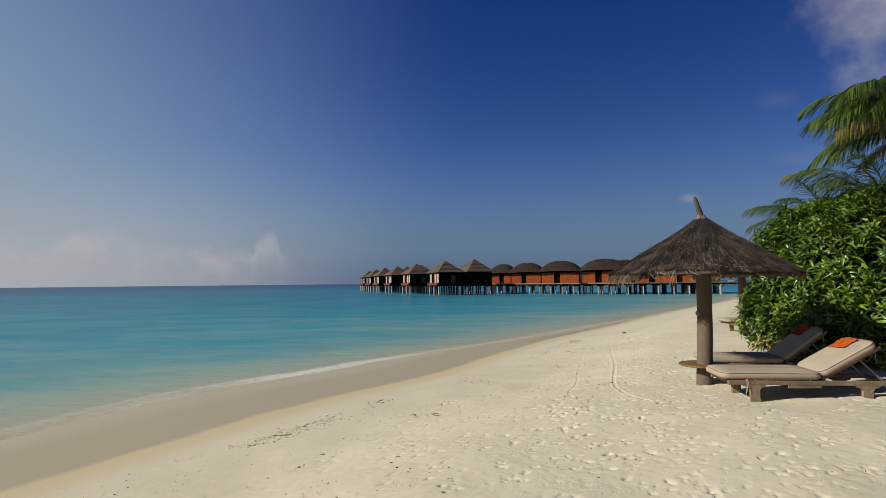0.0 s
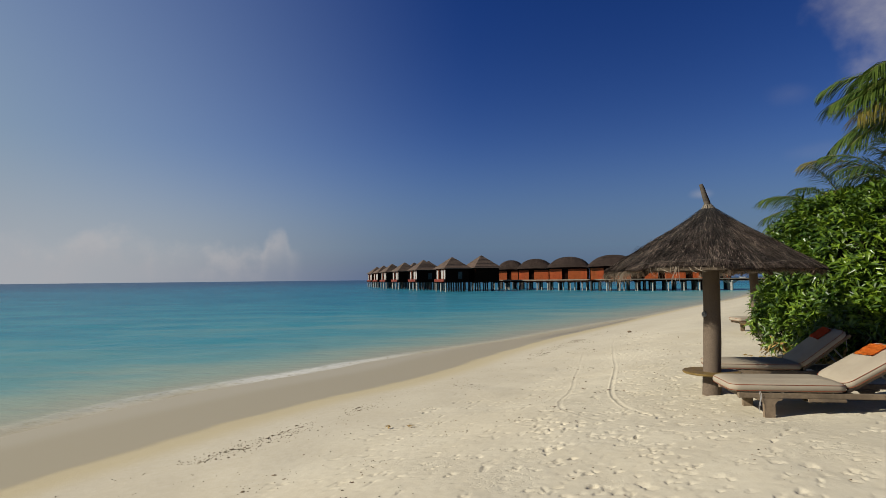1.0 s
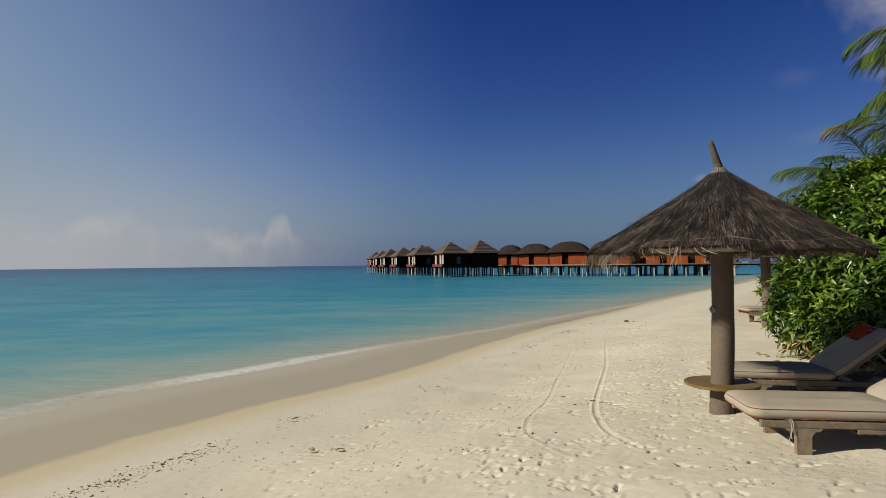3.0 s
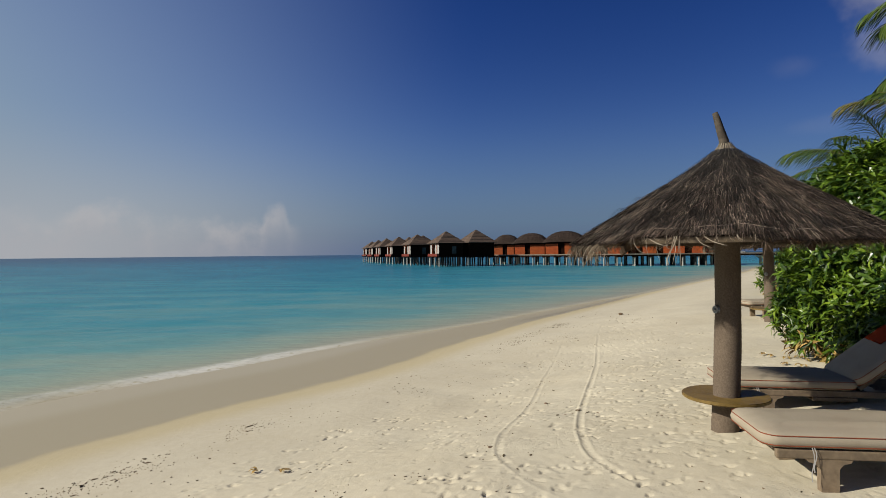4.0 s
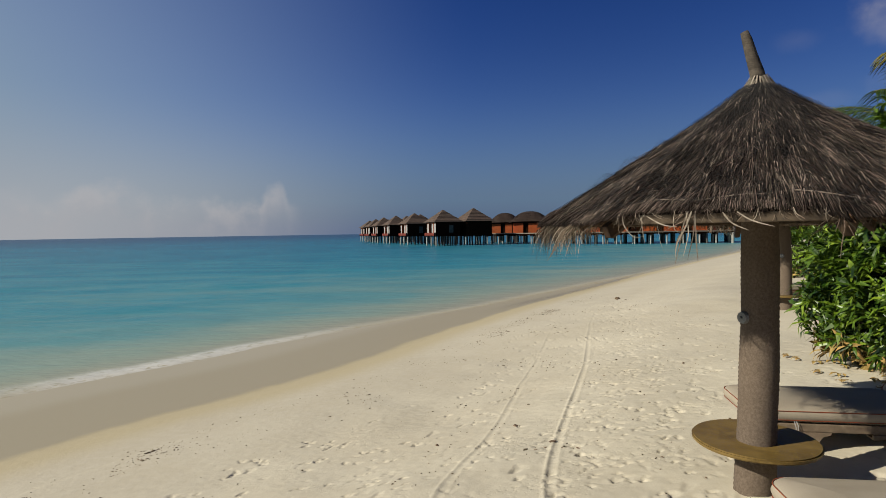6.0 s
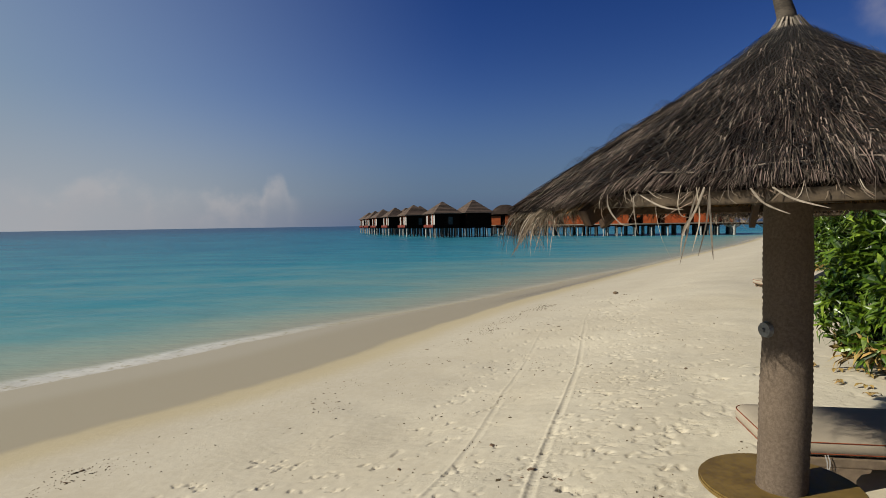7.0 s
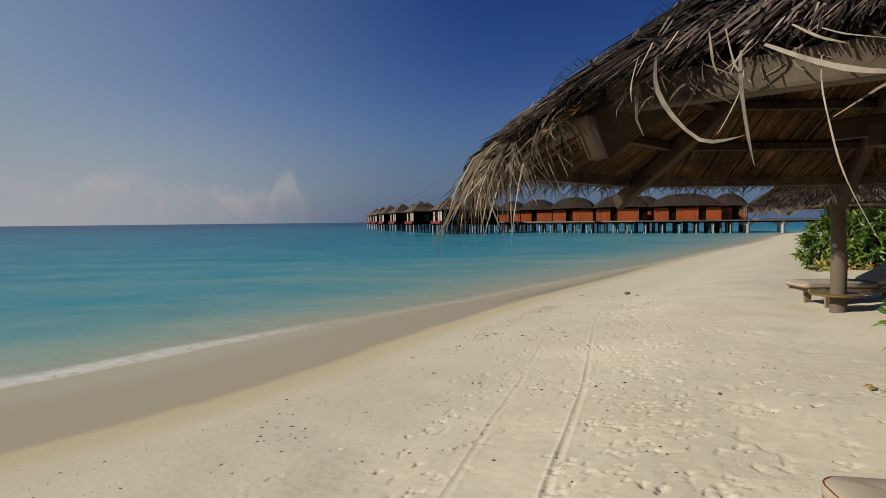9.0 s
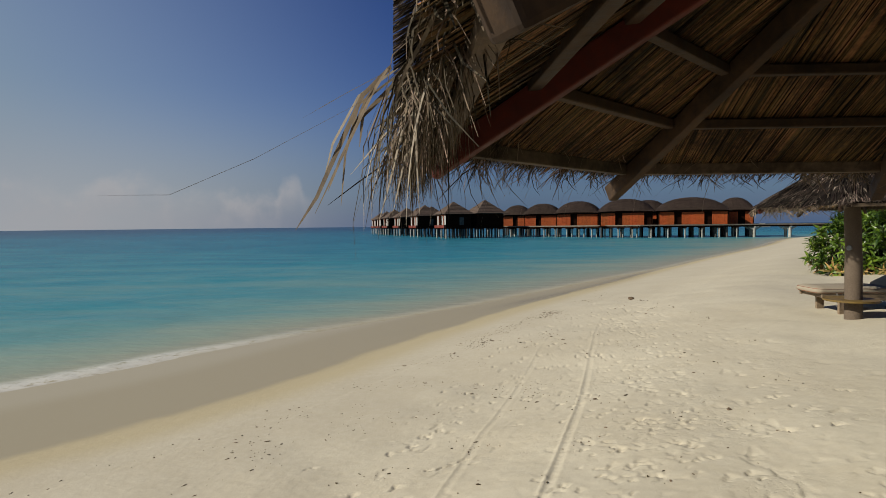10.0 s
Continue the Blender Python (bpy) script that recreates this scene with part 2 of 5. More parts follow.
def water_material():
    m = bpy.data.materials.new("water")
    m.use_nodes = True
    t = m.node_tree
    t.nodes.clear()
    depth = t.nodes.new("ShaderNodeAttribute")
    depth.attribute_name = "depth"
    tc = t.nodes.new("ShaderNodeTexCoord")
    mp = t.nodes.new("ShaderNodeMapping")
    mp.inputs["Rotation"].default_value = (0, 0, radians(-28))
    mp.inputs["Scale"].default_value = (0.35, 1.0, 1.0)
    t.links.new(tc.outputs["Object"], mp.inputs[0])
    swell = node(t, "ShaderNodeTexNoise", Scale=0.30, Detail=5.0, Roughness=0.55)
    ripple = node(t, "ShaderNodeTexNoise", Scale=2.2, Detail=5.0, Roughness=0.6)
    patch = node(t, "ShaderNodeTexNoise", Scale=0.05, Detail=4.0)
    for n in (swell, ripple, patch):
        t.links.new(mp.outputs[0], n.inputs["Vector"])
    d = maths(t, "MULTIPLY", depth.outputs["Fac"], span(t, patch.outputs[0], 0.3, 0.7, 0.80, 1.22))
    d = maths(t, "MULTIPLY", d, span(t, swell.outputs[0], 0.35, 0.65, 0.74, 1.28))
    d = maths(t, "MULTIPLY", d, span(t, ripple.outputs[0], 0.3, 0.7, 0.90, 1.10))
    ramp = t.nodes.new("ShaderNodeValToRGB")
    t.links.new(span(t, d, 0.0, 8.0, 0, 1, False), ramp.inputs[0])
    stops = ((0.0, (0.357, 0.311, 0.214)), (0.006, (0.315, 0.307, 0.225)), (0.022, (0.247, 0.311, 0.243)), (0.065, (0.123, 0.269, 0.261)), (0.15, (0.039, 0.222, 0.268)),
             (0.28, (0.011, 0.159, 0.232)), (0.5, (0.006, 0.112, 0.190)), (1.0, (0.003, 0.058, 0.130)))
    while len(ramp.color_ramp.elements) < len(stops):
        ramp.color_ramp.elements.new(0.5)
    for e, (p, c) in zip(ramp.color_ramp.elements, stops):
        e.position, e.color = p, (*c, 1)
    foam_noise = node(t, "ShaderNodeTexNoise", Scale=5.0, Detail=8.0, Roughness=0.75)
    t.links.new(tc.outputs["Object"], foam_noise.inputs["Vector"])
    line_noise = node(t, "ShaderNodeTexNoise", Scale=0.35, Detail=3.0)
    t.links.new(tc.outputs["Object"], line_noise.inputs["Vector"])
    shelf = maths(t, "ADD", depth.outputs["Fac"], maths(t, "MULTIPLY", maths(t, "SUBTRACT", line_noise.outputs[0], 0.5), 0.05))
    edge = maths(t, "MULTIPLY", span(t, shelf, -0.03, 0.0), span(t, shelf, 0.075, 0.030))
    foam = maths(t, "MULTIPLY", maths(t, "MULTIPLY", edge, span(t, foam_noise.outputs[0], 0.34, 0.50)), span(t, line_noise.outputs[0], 0.36, 0.52, 0.35, 1.0))
    place = t.nodes.new("ShaderNodeSeparateXYZ")
    t.links.new(tc.outputs["Object"], place.inputs[0])
    foam = maths(t, "MULTIPLY", foam, maths(t, "MULTIPLY", span(t, place.outputs[1], 10.0, 16.0, 0.12, 0.5), span(t, place.outputs[1], 17.0, 22.0, 1.0, 0.2)))
    col = blend(t, foam, ramp.outputs[0], (0.78, 0.78, 0.75))
    diff = t.nodes.new("ShaderNodeBsdfDiffuse")
    t.links.new(col, diff.inputs["Color"])
    clear = node(t, "ShaderNodeBsdfTransparent", Color=(0.93, 0.97, 0.96, 1))
    body = maths(t, "MAXIMUM", span(t, d, 0.0, 0.02, 0.88, 1.0), maths(t, "MULTIPLY", foam, 0.85))
    mix = t.nodes.new("ShaderNodeMixShader")
    t.links.new(body, mix.inputs[0])
    t.links.new(clear.outputs[0], mix.inputs[1])
    t.links.new(diff.outputs[0], mix.inputs[2])
    bp = node(t, "ShaderNodeBump", Strength=0.75, Distance=0.14)
    t.links.new(maths(t, "ADD", swell.outputs[0], maths(t, "MULTIPLY", ripple.outputs[0], 0.45)), bp.inputs["Height"])
    gloss = node(t, "ShaderNodeBsdfGlossy", Roughness=0.22)
    t.links.new(bp.outputs[0], gloss.inputs["Normal"])
    t.links.new(bp.outputs[0], diff.inputs["Normal"])
    fres = node(t, "ShaderNodeFresnel", IOR=1.33)
    t.links.new(bp.outputs[0], fres.inputs["Normal"])
    top = t.nodes.new("ShaderNodeMixShader")
    t.links.new(maths(t, "MULTIPLY", fres.outputs[0], span(t, depth.outputs["Fac"], 0.0, 0.06, 0.0, 0.42)), top.inputs[0])
    t.links.new(mix.outputs[0], top.inputs[1])
    t.links.new(gloss.outputs[0], top.inputs[2])
    out = t.nodes.new("ShaderNodeOutputMaterial")
    t.links.new(top.outputs[0], out.inputs[0])
    return m


SAND = sand_material()
WATER = water_material()
FADED = surface("faded_thatch", (0.035, 0.026, 0.020), (0.20, 0.155, 0.118), 3.0, 0.85, 0.2, 40.0, island=0.8, spec=0.12)
THATCH = surface("thatch", (0.004, 0.0028, 0.002), (0.060, 0.043, 0.031), 3.0, 0.85, 0.2, 40.0, island=0.95, spec=0.15)
STRAY = surface("stray_thatch", (0.085, 0.068, 0.052), (0.33, 0.27, 0.21), 3.0, 0.85, 0.2, 40.0, island=0.6, spec=0.15)
FRINGE = surface("fringe", (0.045, 0.033, 0.022), (0.215, 0.168, 0.115), 4.0, 0.85, 0.2, 60.0, island=0.75, spec=0.15)
# darker than the blades: the shade between them is in this colour
SHADED_BED = surface("shaded_thatch_bed", (0.010, 0.0075, 0.006), (0.030, 0.023, 0.018), 3.0, 0.9, 0.4, 30.0, spec=0.1)
STRAW = surface("straw", (0.18, 0.148, 0.108), (0.40, 0.34, 0.26), 4.0, 0.8, 0.2, 60.0, island=0.5, spec=0.2)
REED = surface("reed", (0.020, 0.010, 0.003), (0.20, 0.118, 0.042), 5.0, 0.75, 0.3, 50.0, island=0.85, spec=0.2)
TIMBER = surface("weathered_timber", (0.19, 0.135, 0.085), (0.32, 0.24, 0.155), 3.0, 0.8, 0.5, 24.0, (1, 1, 1), stain=(0.10, 0.08, 0.055), piece=0.2)
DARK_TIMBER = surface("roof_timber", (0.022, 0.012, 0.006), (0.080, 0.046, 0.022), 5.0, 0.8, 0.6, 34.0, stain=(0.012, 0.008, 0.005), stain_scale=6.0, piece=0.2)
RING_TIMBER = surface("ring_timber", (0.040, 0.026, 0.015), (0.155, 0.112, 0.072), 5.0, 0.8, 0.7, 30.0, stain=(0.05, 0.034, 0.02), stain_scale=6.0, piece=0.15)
RED_TIMBER = surface("red_timber", (0.070, 0.009, 0.004), (0.13, 0.020, 0.009), 4.0, 0.7, 0.5, 30.0, stain=(0.015, 0.006, 0.004), stain_scale=5.0)
ROPE = surface("rope_wrap", (0.115, 0.084, 0.058), (0.20, 0.152, 0.110), 70.0, 0.95, 0.7, 190.0, stain=(0.12, 0.088, 0.062), stain_scale=3.0)
STUMP = surface("stump", (0.050, 0.040, 0.030), (0.12, 0.098, 0.074), 9.0, 0.9, 0.9, 60.0, (1, 1, 3))
TABLE = surface("table_top", (0.165, 0.104, 0.028), (0.26, 0.170, 0.048), 5.0, 0.5, 0.15, 40.0, stain=(0.075, 0.05, 0.02), stain_scale=4.0)
CANVAS = surface("canvas", (0.385, 0.325, 0.24), (0.455, 0.395, 0.30), 5.0, 0.9, 0.25, 220.0, stain=(0.37, 0.30, 0.22), stain_scale=2.5, spec=0.15)
PIPING = surface("piping", (0.24, 0.050, 0.018), (0.33, 0.080, 0.03), 10.0, 0.8, 0.1, 80.0)
ORANGE = surface("orange_cloth", (0.78, 0.17, 0.020), (0.88, 0.23, 0.035), 8.0, 0.9, 0.5, 160.0, spec=0.1)
RED_CLOTH = surface("red_cloth", (0.62, 0.075, 0.022), (0.72, 0.11, 0.03), 8.0, 0.9, 0.5, 160.0, spec=0.1)
STEEL = surface("grey_metal", (0.20, 0.20, 0.19), (0.34, 0.34, 0.33), 20.0, 0.5, 0.05, 80.0, metal=0.5)
NET = surface("net", (0.008, 0.007, 0.006), (0.045, 0.04, 0.035), 20.0, 0.8, 0.0)
LEAF = surface("leaf", (0.009, 0.034, 0.003), (0.115, 0.190, 0.012), 1.6, 0.36, 0.1, 18.0, island=0.7, spec=0.40, through_light=0.16, tone=0.92)
OLD_LEAF = surface("dry_leaf", (0.28, 0.17, 0.045), (0.42, 0.30, 0.09), 4.0, 0.7, 0.2, 30.0, island=0.4)
# stems' brown, taken near black to stand for shade inside the shrubs
BRANCH_SHADE = surface("branch_shade", (0.014, 0.012, 0.007), (0.036, 0.029, 0.017), 6.0, 0.9, 0.5, 30.0)
FROND = surface("frond", (0.032, 0.070, 0.010), (0.085, 0.125, 0.020), 1.3, 0.45, 0.1, 14.0, island=0.4, spec=0.4, through_light=0.25, tone=0.95)
FROND_DRY = surface("frond_yellowing", (0.11, 0.105, 0.018), (0.20, 0.165, 0.035), 1.3, 0.5, 0.1, 14.0, island=0.4, spec=0.3, through_light=0.25, tone=0.95)
STALK = surface("palm_stalk", (0.16, 0.16, 0.045), (0.28, 0.25, 0.09), 3.0, 0.6, 0.2, 30.0)
PALM_BARK = surface("palm_bark", (0.13, 0.105, 0.08), (0.24, 0.20, 0.155), 4.0, 0.9, 0.8, 30.0, (1, 1, 3))
SHINGLE = surface("villa_roof", (0.082, 0.054, 0.038), (0.15, 0.104, 0.074), 0.9, 0.85, 0.6, 7.0, (1, 1, 2.5), island=0.15)
BARREL = surface("barrel_roof", (0.066, 0.042, 0.032), (0.11, 0.074, 0.056), 0.9, 0.85, 0.6, 7.0, (1, 1, 2.5), island=0.15)
RUST_WALL = surface("orange_boards", (0.32, 0.056, 0.009), (0.48, 0.10, 0.017), 1.2, 0.7, 0.4, 9.0, (1, 1, 4), piece=0.12)
# brown boards, with the shade under the roof overhang put into the colour
BROWN_WALL = surface("shade_dark_boards", (0.012, 0.0045, 0.0025), (0.030, 0.012, 0.007), 1.2, 0.95, 0.4, 9.0, (1, 1, 4), spec=0.02)
# darker copy of concrete_pile: the shade under the floors is in its colour
SHADED_PILE = surface("shaded_pile", (0.05, 0.045, 0.04), (0.13, 0.12, 0.105), 2.0, 0.85, 0.4, 14.0, stain=(0.03, 0.03, 0.028), piece=0.3)
RED_RAIL = surface("red_paint", (0.16, 0.022, 0.009), (0.25, 0.040, 0.017), 2.0, 0.6, 0.2, 12.0)
CURTAIN = surface("curtain", (0.46, 0.44, 0.41), (0.58, 0.56, 0.52), 2.0, 0.9, 0.2, 14.0)
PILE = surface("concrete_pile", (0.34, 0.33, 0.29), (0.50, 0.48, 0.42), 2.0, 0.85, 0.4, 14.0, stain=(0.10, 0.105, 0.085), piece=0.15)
DECK = surface("pier_deck", (0.17, 0.14, 0.105), (0.27, 0.225, 0.175), 2.0, 0.8, 0.4, 14.0, stain=(0.17, 0.14, 0.11), piece=0.12)
DEBRIS = surface("debris", (0.085, 0.060, 0.038), (0.25, 0.185, 0.12), 8.0, 0.95, 0.3, 60.0, island=0.5, spec=0.03)


# ---- mesh helpers ----
def part(name, bm, material, parent=None, label="", smooth=False):
    """Links a bmesh as one mesh object, under a thing or a part."""
    me = bpy.data.meshes.new(name)
    bm.to_mesh(me)
    bm.free()
    return mesh_part(name, me, material, parent, label, smooth)


def mesh_part(name, me, material, parent=None, label="", smooth=False):
    me.materials.append(material)
    if smooth:
        me.polygons.foreach_set("use_smooth", [True] * len(me.polygons))
    ob = new(name, me)
    if parent:
        ob.parent = parent
    if label:
        tagged(ob, label)
    return ob


def raw(verts, faces):
    me = bpy.data.meshes.new("mesh")
    me.from_pydata([tuple(v) for v in verts], [], faces)
    me.update()
    return me


def thing(name, m, label, category, group=""):
    ob = new(name)
    ob.matrix_world = m
    ob.empty_display_size = 0.2
    return tagged(ob, label, category, group)


def box(bm, size, m=None, bevel=0.0, segments=2):
    """A bevelled block centred at m."""
    made = bmesh.ops.create_cube(bm, size=1.0)
    bmesh.ops.scale(bm, vec=size, verts=made["verts"])
    if bevel:
        edges = list({e for v in made["verts"] for e in v.link_edges})
        out = bmesh.ops.bevel(bm, geom=edges, offset=bevel, segments=segments, profile=0.6, affect="EDGES")
        verts = list({v for f in out["faces"] for v in f.verts} | {v for v in made["verts"] if v.is_valid})
    else:
        verts = made["verts"]
    if m is not None:
        bmesh.ops.transform(bm, matrix=m, verts=verts)
    return verts


def beam(bm, a, b, wide, high, bevel=0.006, up=(0, 0, 1)):
    """A squared timber from a to b."""
    a, b = Vector(a), Vector(b)
    d = b - a
    y = d.normalized()
    x = y.cross(Vector(up)).normalized()
    z = x.cross(y)
    m = Matrix(((x.x, y.x, z.x, 0), (x.y, y.y, z.y, 0), (x.z, y.z, z.z, 0), (0, 0, 0, 1)))
    m.translation = (a + b) / 2
    box(bm, (wide, d.length, high), m, bevel)


def tube(points, radii, sides=10, wobble=0.0, cap=True, seed=0):
    """Verts and faces of a tapered tube along points."""
    rnd = random.Random(seed)
    points = [Vector(p) for p in points]
    verts, faces = [], []
    side = None
    for i, p in enumerate(points):
        d = (points[min(i + 1, len(points) - 1)] - points[max(i - 1, 0)]).normalized()
        ref = Vector((0, 0, 1)) if abs(d.z) < 0.9 else Vector((0, 1, 0))
        if side is None:
            side = d.cross(ref).normalized()
        side = (side - d * side.dot(d)).normalized()
        other = d.cross(side)
        for k in range(sides):
            a = 2 * math.pi * k / sides
            r = radii[i] * (1 + rnd.uniform(-wobble, wobble))
            verts.append(p + side * (math.cos(a) * r) + other * (math.sin(a) * r))
    for i in range(len(points) - 1):
        for k in range(sides):
            k2 = (k + 1) % sides
            faces.append((i * sides + k, i * sides + k2, (i + 1) * sides + k2, (i + 1) * sides + k))
    if cap:
        faces.append(tuple(reversed(range(sides))))
        faces.append(tuple(range((len(points) - 1) * sides, len(points) * sides)))
    return verts, faces


class Pile:
    """Collects verts and faces of many small pieces."""

    def __init__(self):
        self.verts, self.faces = [], []

    def add(self, verts, faces):
        n = len(self.verts)
        self.verts.extend(verts)
        self.faces.extend([tuple(i + n for i in f) for f in faces])

    def strip(self, points, widths, normal):
        """A flat blade along points."""
        n = len(self.verts)
        for i, p in enumerate(points):
            d = (points[min(i + 1, len(points) - 1)] - points[max(i - 1, 0)])
            s = d.cross(normal)
            if s.length < 1e-6:
                s = d.cross(Vector((0.3, 0.5, 0.8)))
            s.normalize()
            self.verts.append(p - s * widths[i] / 2)
            self.verts.append(p + s * widths[i] / 2)
        for i in range(len(points) - 1):
            a = n + 2 * i
            self.faces.append((a, a + 1, a + 3, a + 2))

    def mesh(self):
        return raw(self.verts, self.faces)


def lattice(x, y, scale, seed):
    """Smooth value noise between 0 and 1 on numpy arrays."""
    u, v = x * scale + 37.7 * seed, y * scale + 11.3 * seed
    iu, iv = np.floor(u).astype(np.int64), np.floor(v).astype(np.int64)
    fu, fv = u - iu, v - iv
    fu, fv = fu * fu * (3 - 2 * fu), fv * fv * (3 - 2 * fv)

    def rnd(a, b):
        k = (a * 374761393 + b * 668265263 + seed * 974711) & 0x7FFFFFFF
        k = ((k ^ (k >> 13)) * 1274126177) & 0x7FFFFFFF
        return ((k ^ (k >> 16)) & 0xFFFF) / 65535.0

    return ((rnd(iu, iv) * (1 - fu) + rnd(iu + 1, iv) * fu) * (1 - fv) + (rnd(iu, iv + 1) * (1 - fu) + rnd(iu + 1, iv + 1) * fu) * fv)


# ---- ground and water ----
SHORE = [(-60, -140), (-26, -50), (-12.5, -14), (-7.6, 2), (-5.0, 9.0), (-3.0, 12.9), (-0.7, 16.2), (1.5, 20.7), (5.9, 28.4), (16.2, 45.0),
         (30, 66), (50, 97), (72, 113), (130, 128), (400, 150), (2500, 260)]


def smooth_line(points, steps=8):
    p = [Vector((*q, 0)) for q in points]
    out = []
    for i in range(len(p) - 1):
        a, b, c, d = p[max(i - 1, 0)], p[i], p[i + 1], p[min(i + 2, len(p) - 1)]
        for k in range(steps):
            s = k / steps
            out.append(0.5 * (2 * b + (c - a) * s + (2 * a - 5 * b + 4 * c - d) * s * s + (3 * b - a - 3 * c + d) * s ** 3))
    out.append(p[-1])
    return np.array([(q.x, q.y) for q in out])


SHORE_LINE = smooth_line(SHORE)


def inland(x, y):
    """Signed distance from the water's edge, positive on land."""
    best = np.full(x.shape, 1e12)
    sign = np.ones(x.shape)
    for (ax, ay), (bx, by) in zip(SHORE_LINE[:-1], SHORE_LINE[1:]):
        dx, dy = bx - ax, by - ay
        s = np.clip(((x - ax) * dx + (y - ay) * dy) / (dx * dx + dy * dy), 0, 1)
        px, py = x - ax - s * dx, y - ay - s * dy
        q = px * px + py * py
        near = q < best
        best = np.where(near, q, best)
        sign = np.where(near, np.where(dx * py - dy * px < 0, 1.0, -1.0), sign)
    return np.sqrt(best) * sign


def swash(y):
    """How far the water's edge lies below the shore line."""
    return np.interp(y, [8, 13, 18, 21, 25, 31, 40], [1.2, 1.75, 1.7, 0.9, 0.0, -0.45, -1.3])


def base_height(x, y, d=None):
    """Height of the smooth beach; the swash lies lower on the shore near by than far along it."""
    d = inland(x, y) if d is None else d
    reach = swash(y)
    rise = np.interp(y, [13, 21], [1.0, 1.35])
    land = sum(np.interp(d + k, [2, 3.6, 5.7, 7.5, 8.6, 9.9, 14, 40, 400], [0.133, 0.24, 0.44, 0.81, 0.91, 1.05, 1.15, 1.35, 1.8]) for k in (-0.9, -0.6, -0.3, 0, 0.3, 0.6, 0.9)) / 7
    land = np.where(d < 3.2, np.interp(d, [2, 3.6], [0.133, 0.24]), land)
    land = land * (1 + (rise - 1) * np.clip((9 - d) / 3, 0, 1))
    low = np.interp(d + reach, [-2500, -500, -160, -60, -25, -8, -3, 0], [-14, -9, -3.6, -2.3, -1.5, -0.72, -0.24, 0])
    face = 0.133 * rise * (d + reach) / (2 + reach)
    return np.where(d > 2, land, np.where(d + reach > 0, face, low))


SEG_A, SEG_D = SHORE_LINE[:-1], np.diff(SHORE_LINE, axis=0)


def ground_at(x, y):
    """base_height at one place."""
    p = np.array((x, y), dtype=float) - SEG_A
    k = np.clip((p * SEG_D).sum(1) / (SEG_D * SEG_D).sum(1), 0, 1)
    q = p - k[:, None] * SEG_D
    i = int(np.argmin((q * q).sum(1)))
    d = math.hypot(*q[i]) * (1 if SEG_D[i, 0] * q[i, 1] - SEG_D[i, 1] * q[i, 0] < 0 else -1)
    return float(base_height(np.array([float(x)]), np.array([float(y)]), np.array([d]))[0])


def steps(*runs):
    """Grid lines: (from, to, spacing at from, spacing at to) joined."""
    out = [runs[0][0]]
    for a, b, s0, s1 in runs:
        p = a
        while p < b - 1e-6:
            k = (p - a) / (b - a)
            p += s0 + (s1 - s0) * k
            out.append(min(p, b))
    return np.unique(np.array(out))


def grid_faces(nx, ny):
    i = np.arange(nx - 1)[:, None] * ny + np.arange(ny - 1)[None, :]
    return np.stack([i, i + ny, i + ny + 1, i + 1], -1).reshape(-1, 4)


def grid_mesh(x, y, z):
    nx, ny = x.shape
    me = bpy.data.meshes.new("mesh")
    faces = grid_faces(nx, ny)
    me.vertices.add(nx * ny)
    me.vertices.foreach_set("co", np.stack([x, y, z], -1).astype(np.float32).ravel())
    me.loops.add(faces.size)
    me.loops.foreach_set("vertex_index", faces.astype(np.int32).ravel())
    me.polygons.add(len(faces))
    me.polygons.foreach_set("loop_start", (np.arange(len(faces)) * 4).astype(np.int32))
    me.polygons.foreach_set("use_smooth", np.ones(len(faces), dtype=bool))
    me.update(calc_edges=True)
    me.validate()
    return me


TRACKS = ([(5.3, 6.6), (4.2, 7.2), (3.84, 7.9), (3.84, 8.6), (4.02, 9.6), (4.36, 10.9), (5.0, 13.2), (5.75, 16.4), (6.5, 19.3), (8.0, 24.0)],
          [(4.6, 6.3), (3.5, 7.2), (3.08, 8.1), (3.12, 9.0), (3.42, 10.1), (3.68, 11.1), (4.0, 12.6), (4.5, 14.7), (5.1, 17.2), (5.7, 19.6)])


SURFACE = {}


def surface_at(x, y):
    """Height of the trodden sand, from the finished ground."""
    i = np.clip(np.searchsorted(SURFACE["x"], x), 1, len(SURFACE["x"]) - 1)
    j = np.clip(np.searchsorted(SURFACE["y"], y), 1, len(SURFACE["y"]) - 1)
    z = SURFACE["z"]
    return np.maximum(np.maximum(z[i, j], z[i - 1, j]), np.maximum(z[i, j - 1], z[i - 1, j - 1]))


def build_ground():
    xs = steps((-2600, -60, 400, 12), (-60, -6, 8, 0.25), (-6, -1.0, 0.2, 0.04), (-1.0, 0.8, 0.030, 0.022), (0.8, 7.4, 0.0135, 0.0135), (7.4, 16, 0.03, 0.25), (16, 120, 0.4, 8), (120, 2600, 20, 400))
    ys = steps((-300, -10, 60, 2), (-10, 3.5, 1.2, 0.08), (3.5, 5.5, 0.026, 0.018), (5.5, 12.5, 0.0135, 0.0145), (12.5, 26, 0.02, 0.12), (26, 60, 0.14, 0.7), (60, 200, 0.9, 12), (200, 4200, 20, 500))
    x, y = np.meshgrid(xs, ys, indexing="ij")
    d = inland(x, y)
    z = base_height(x, y, d)
    dry = np.clip((d - 2.6) / 2.5, 0, 1)
    trodden = np.clip((d - 4.5) / 2.5, 0, 1)
    near = np.exp(-np.maximum(np.hypot(x - 3, y - 9) - 14, 0) / 10)
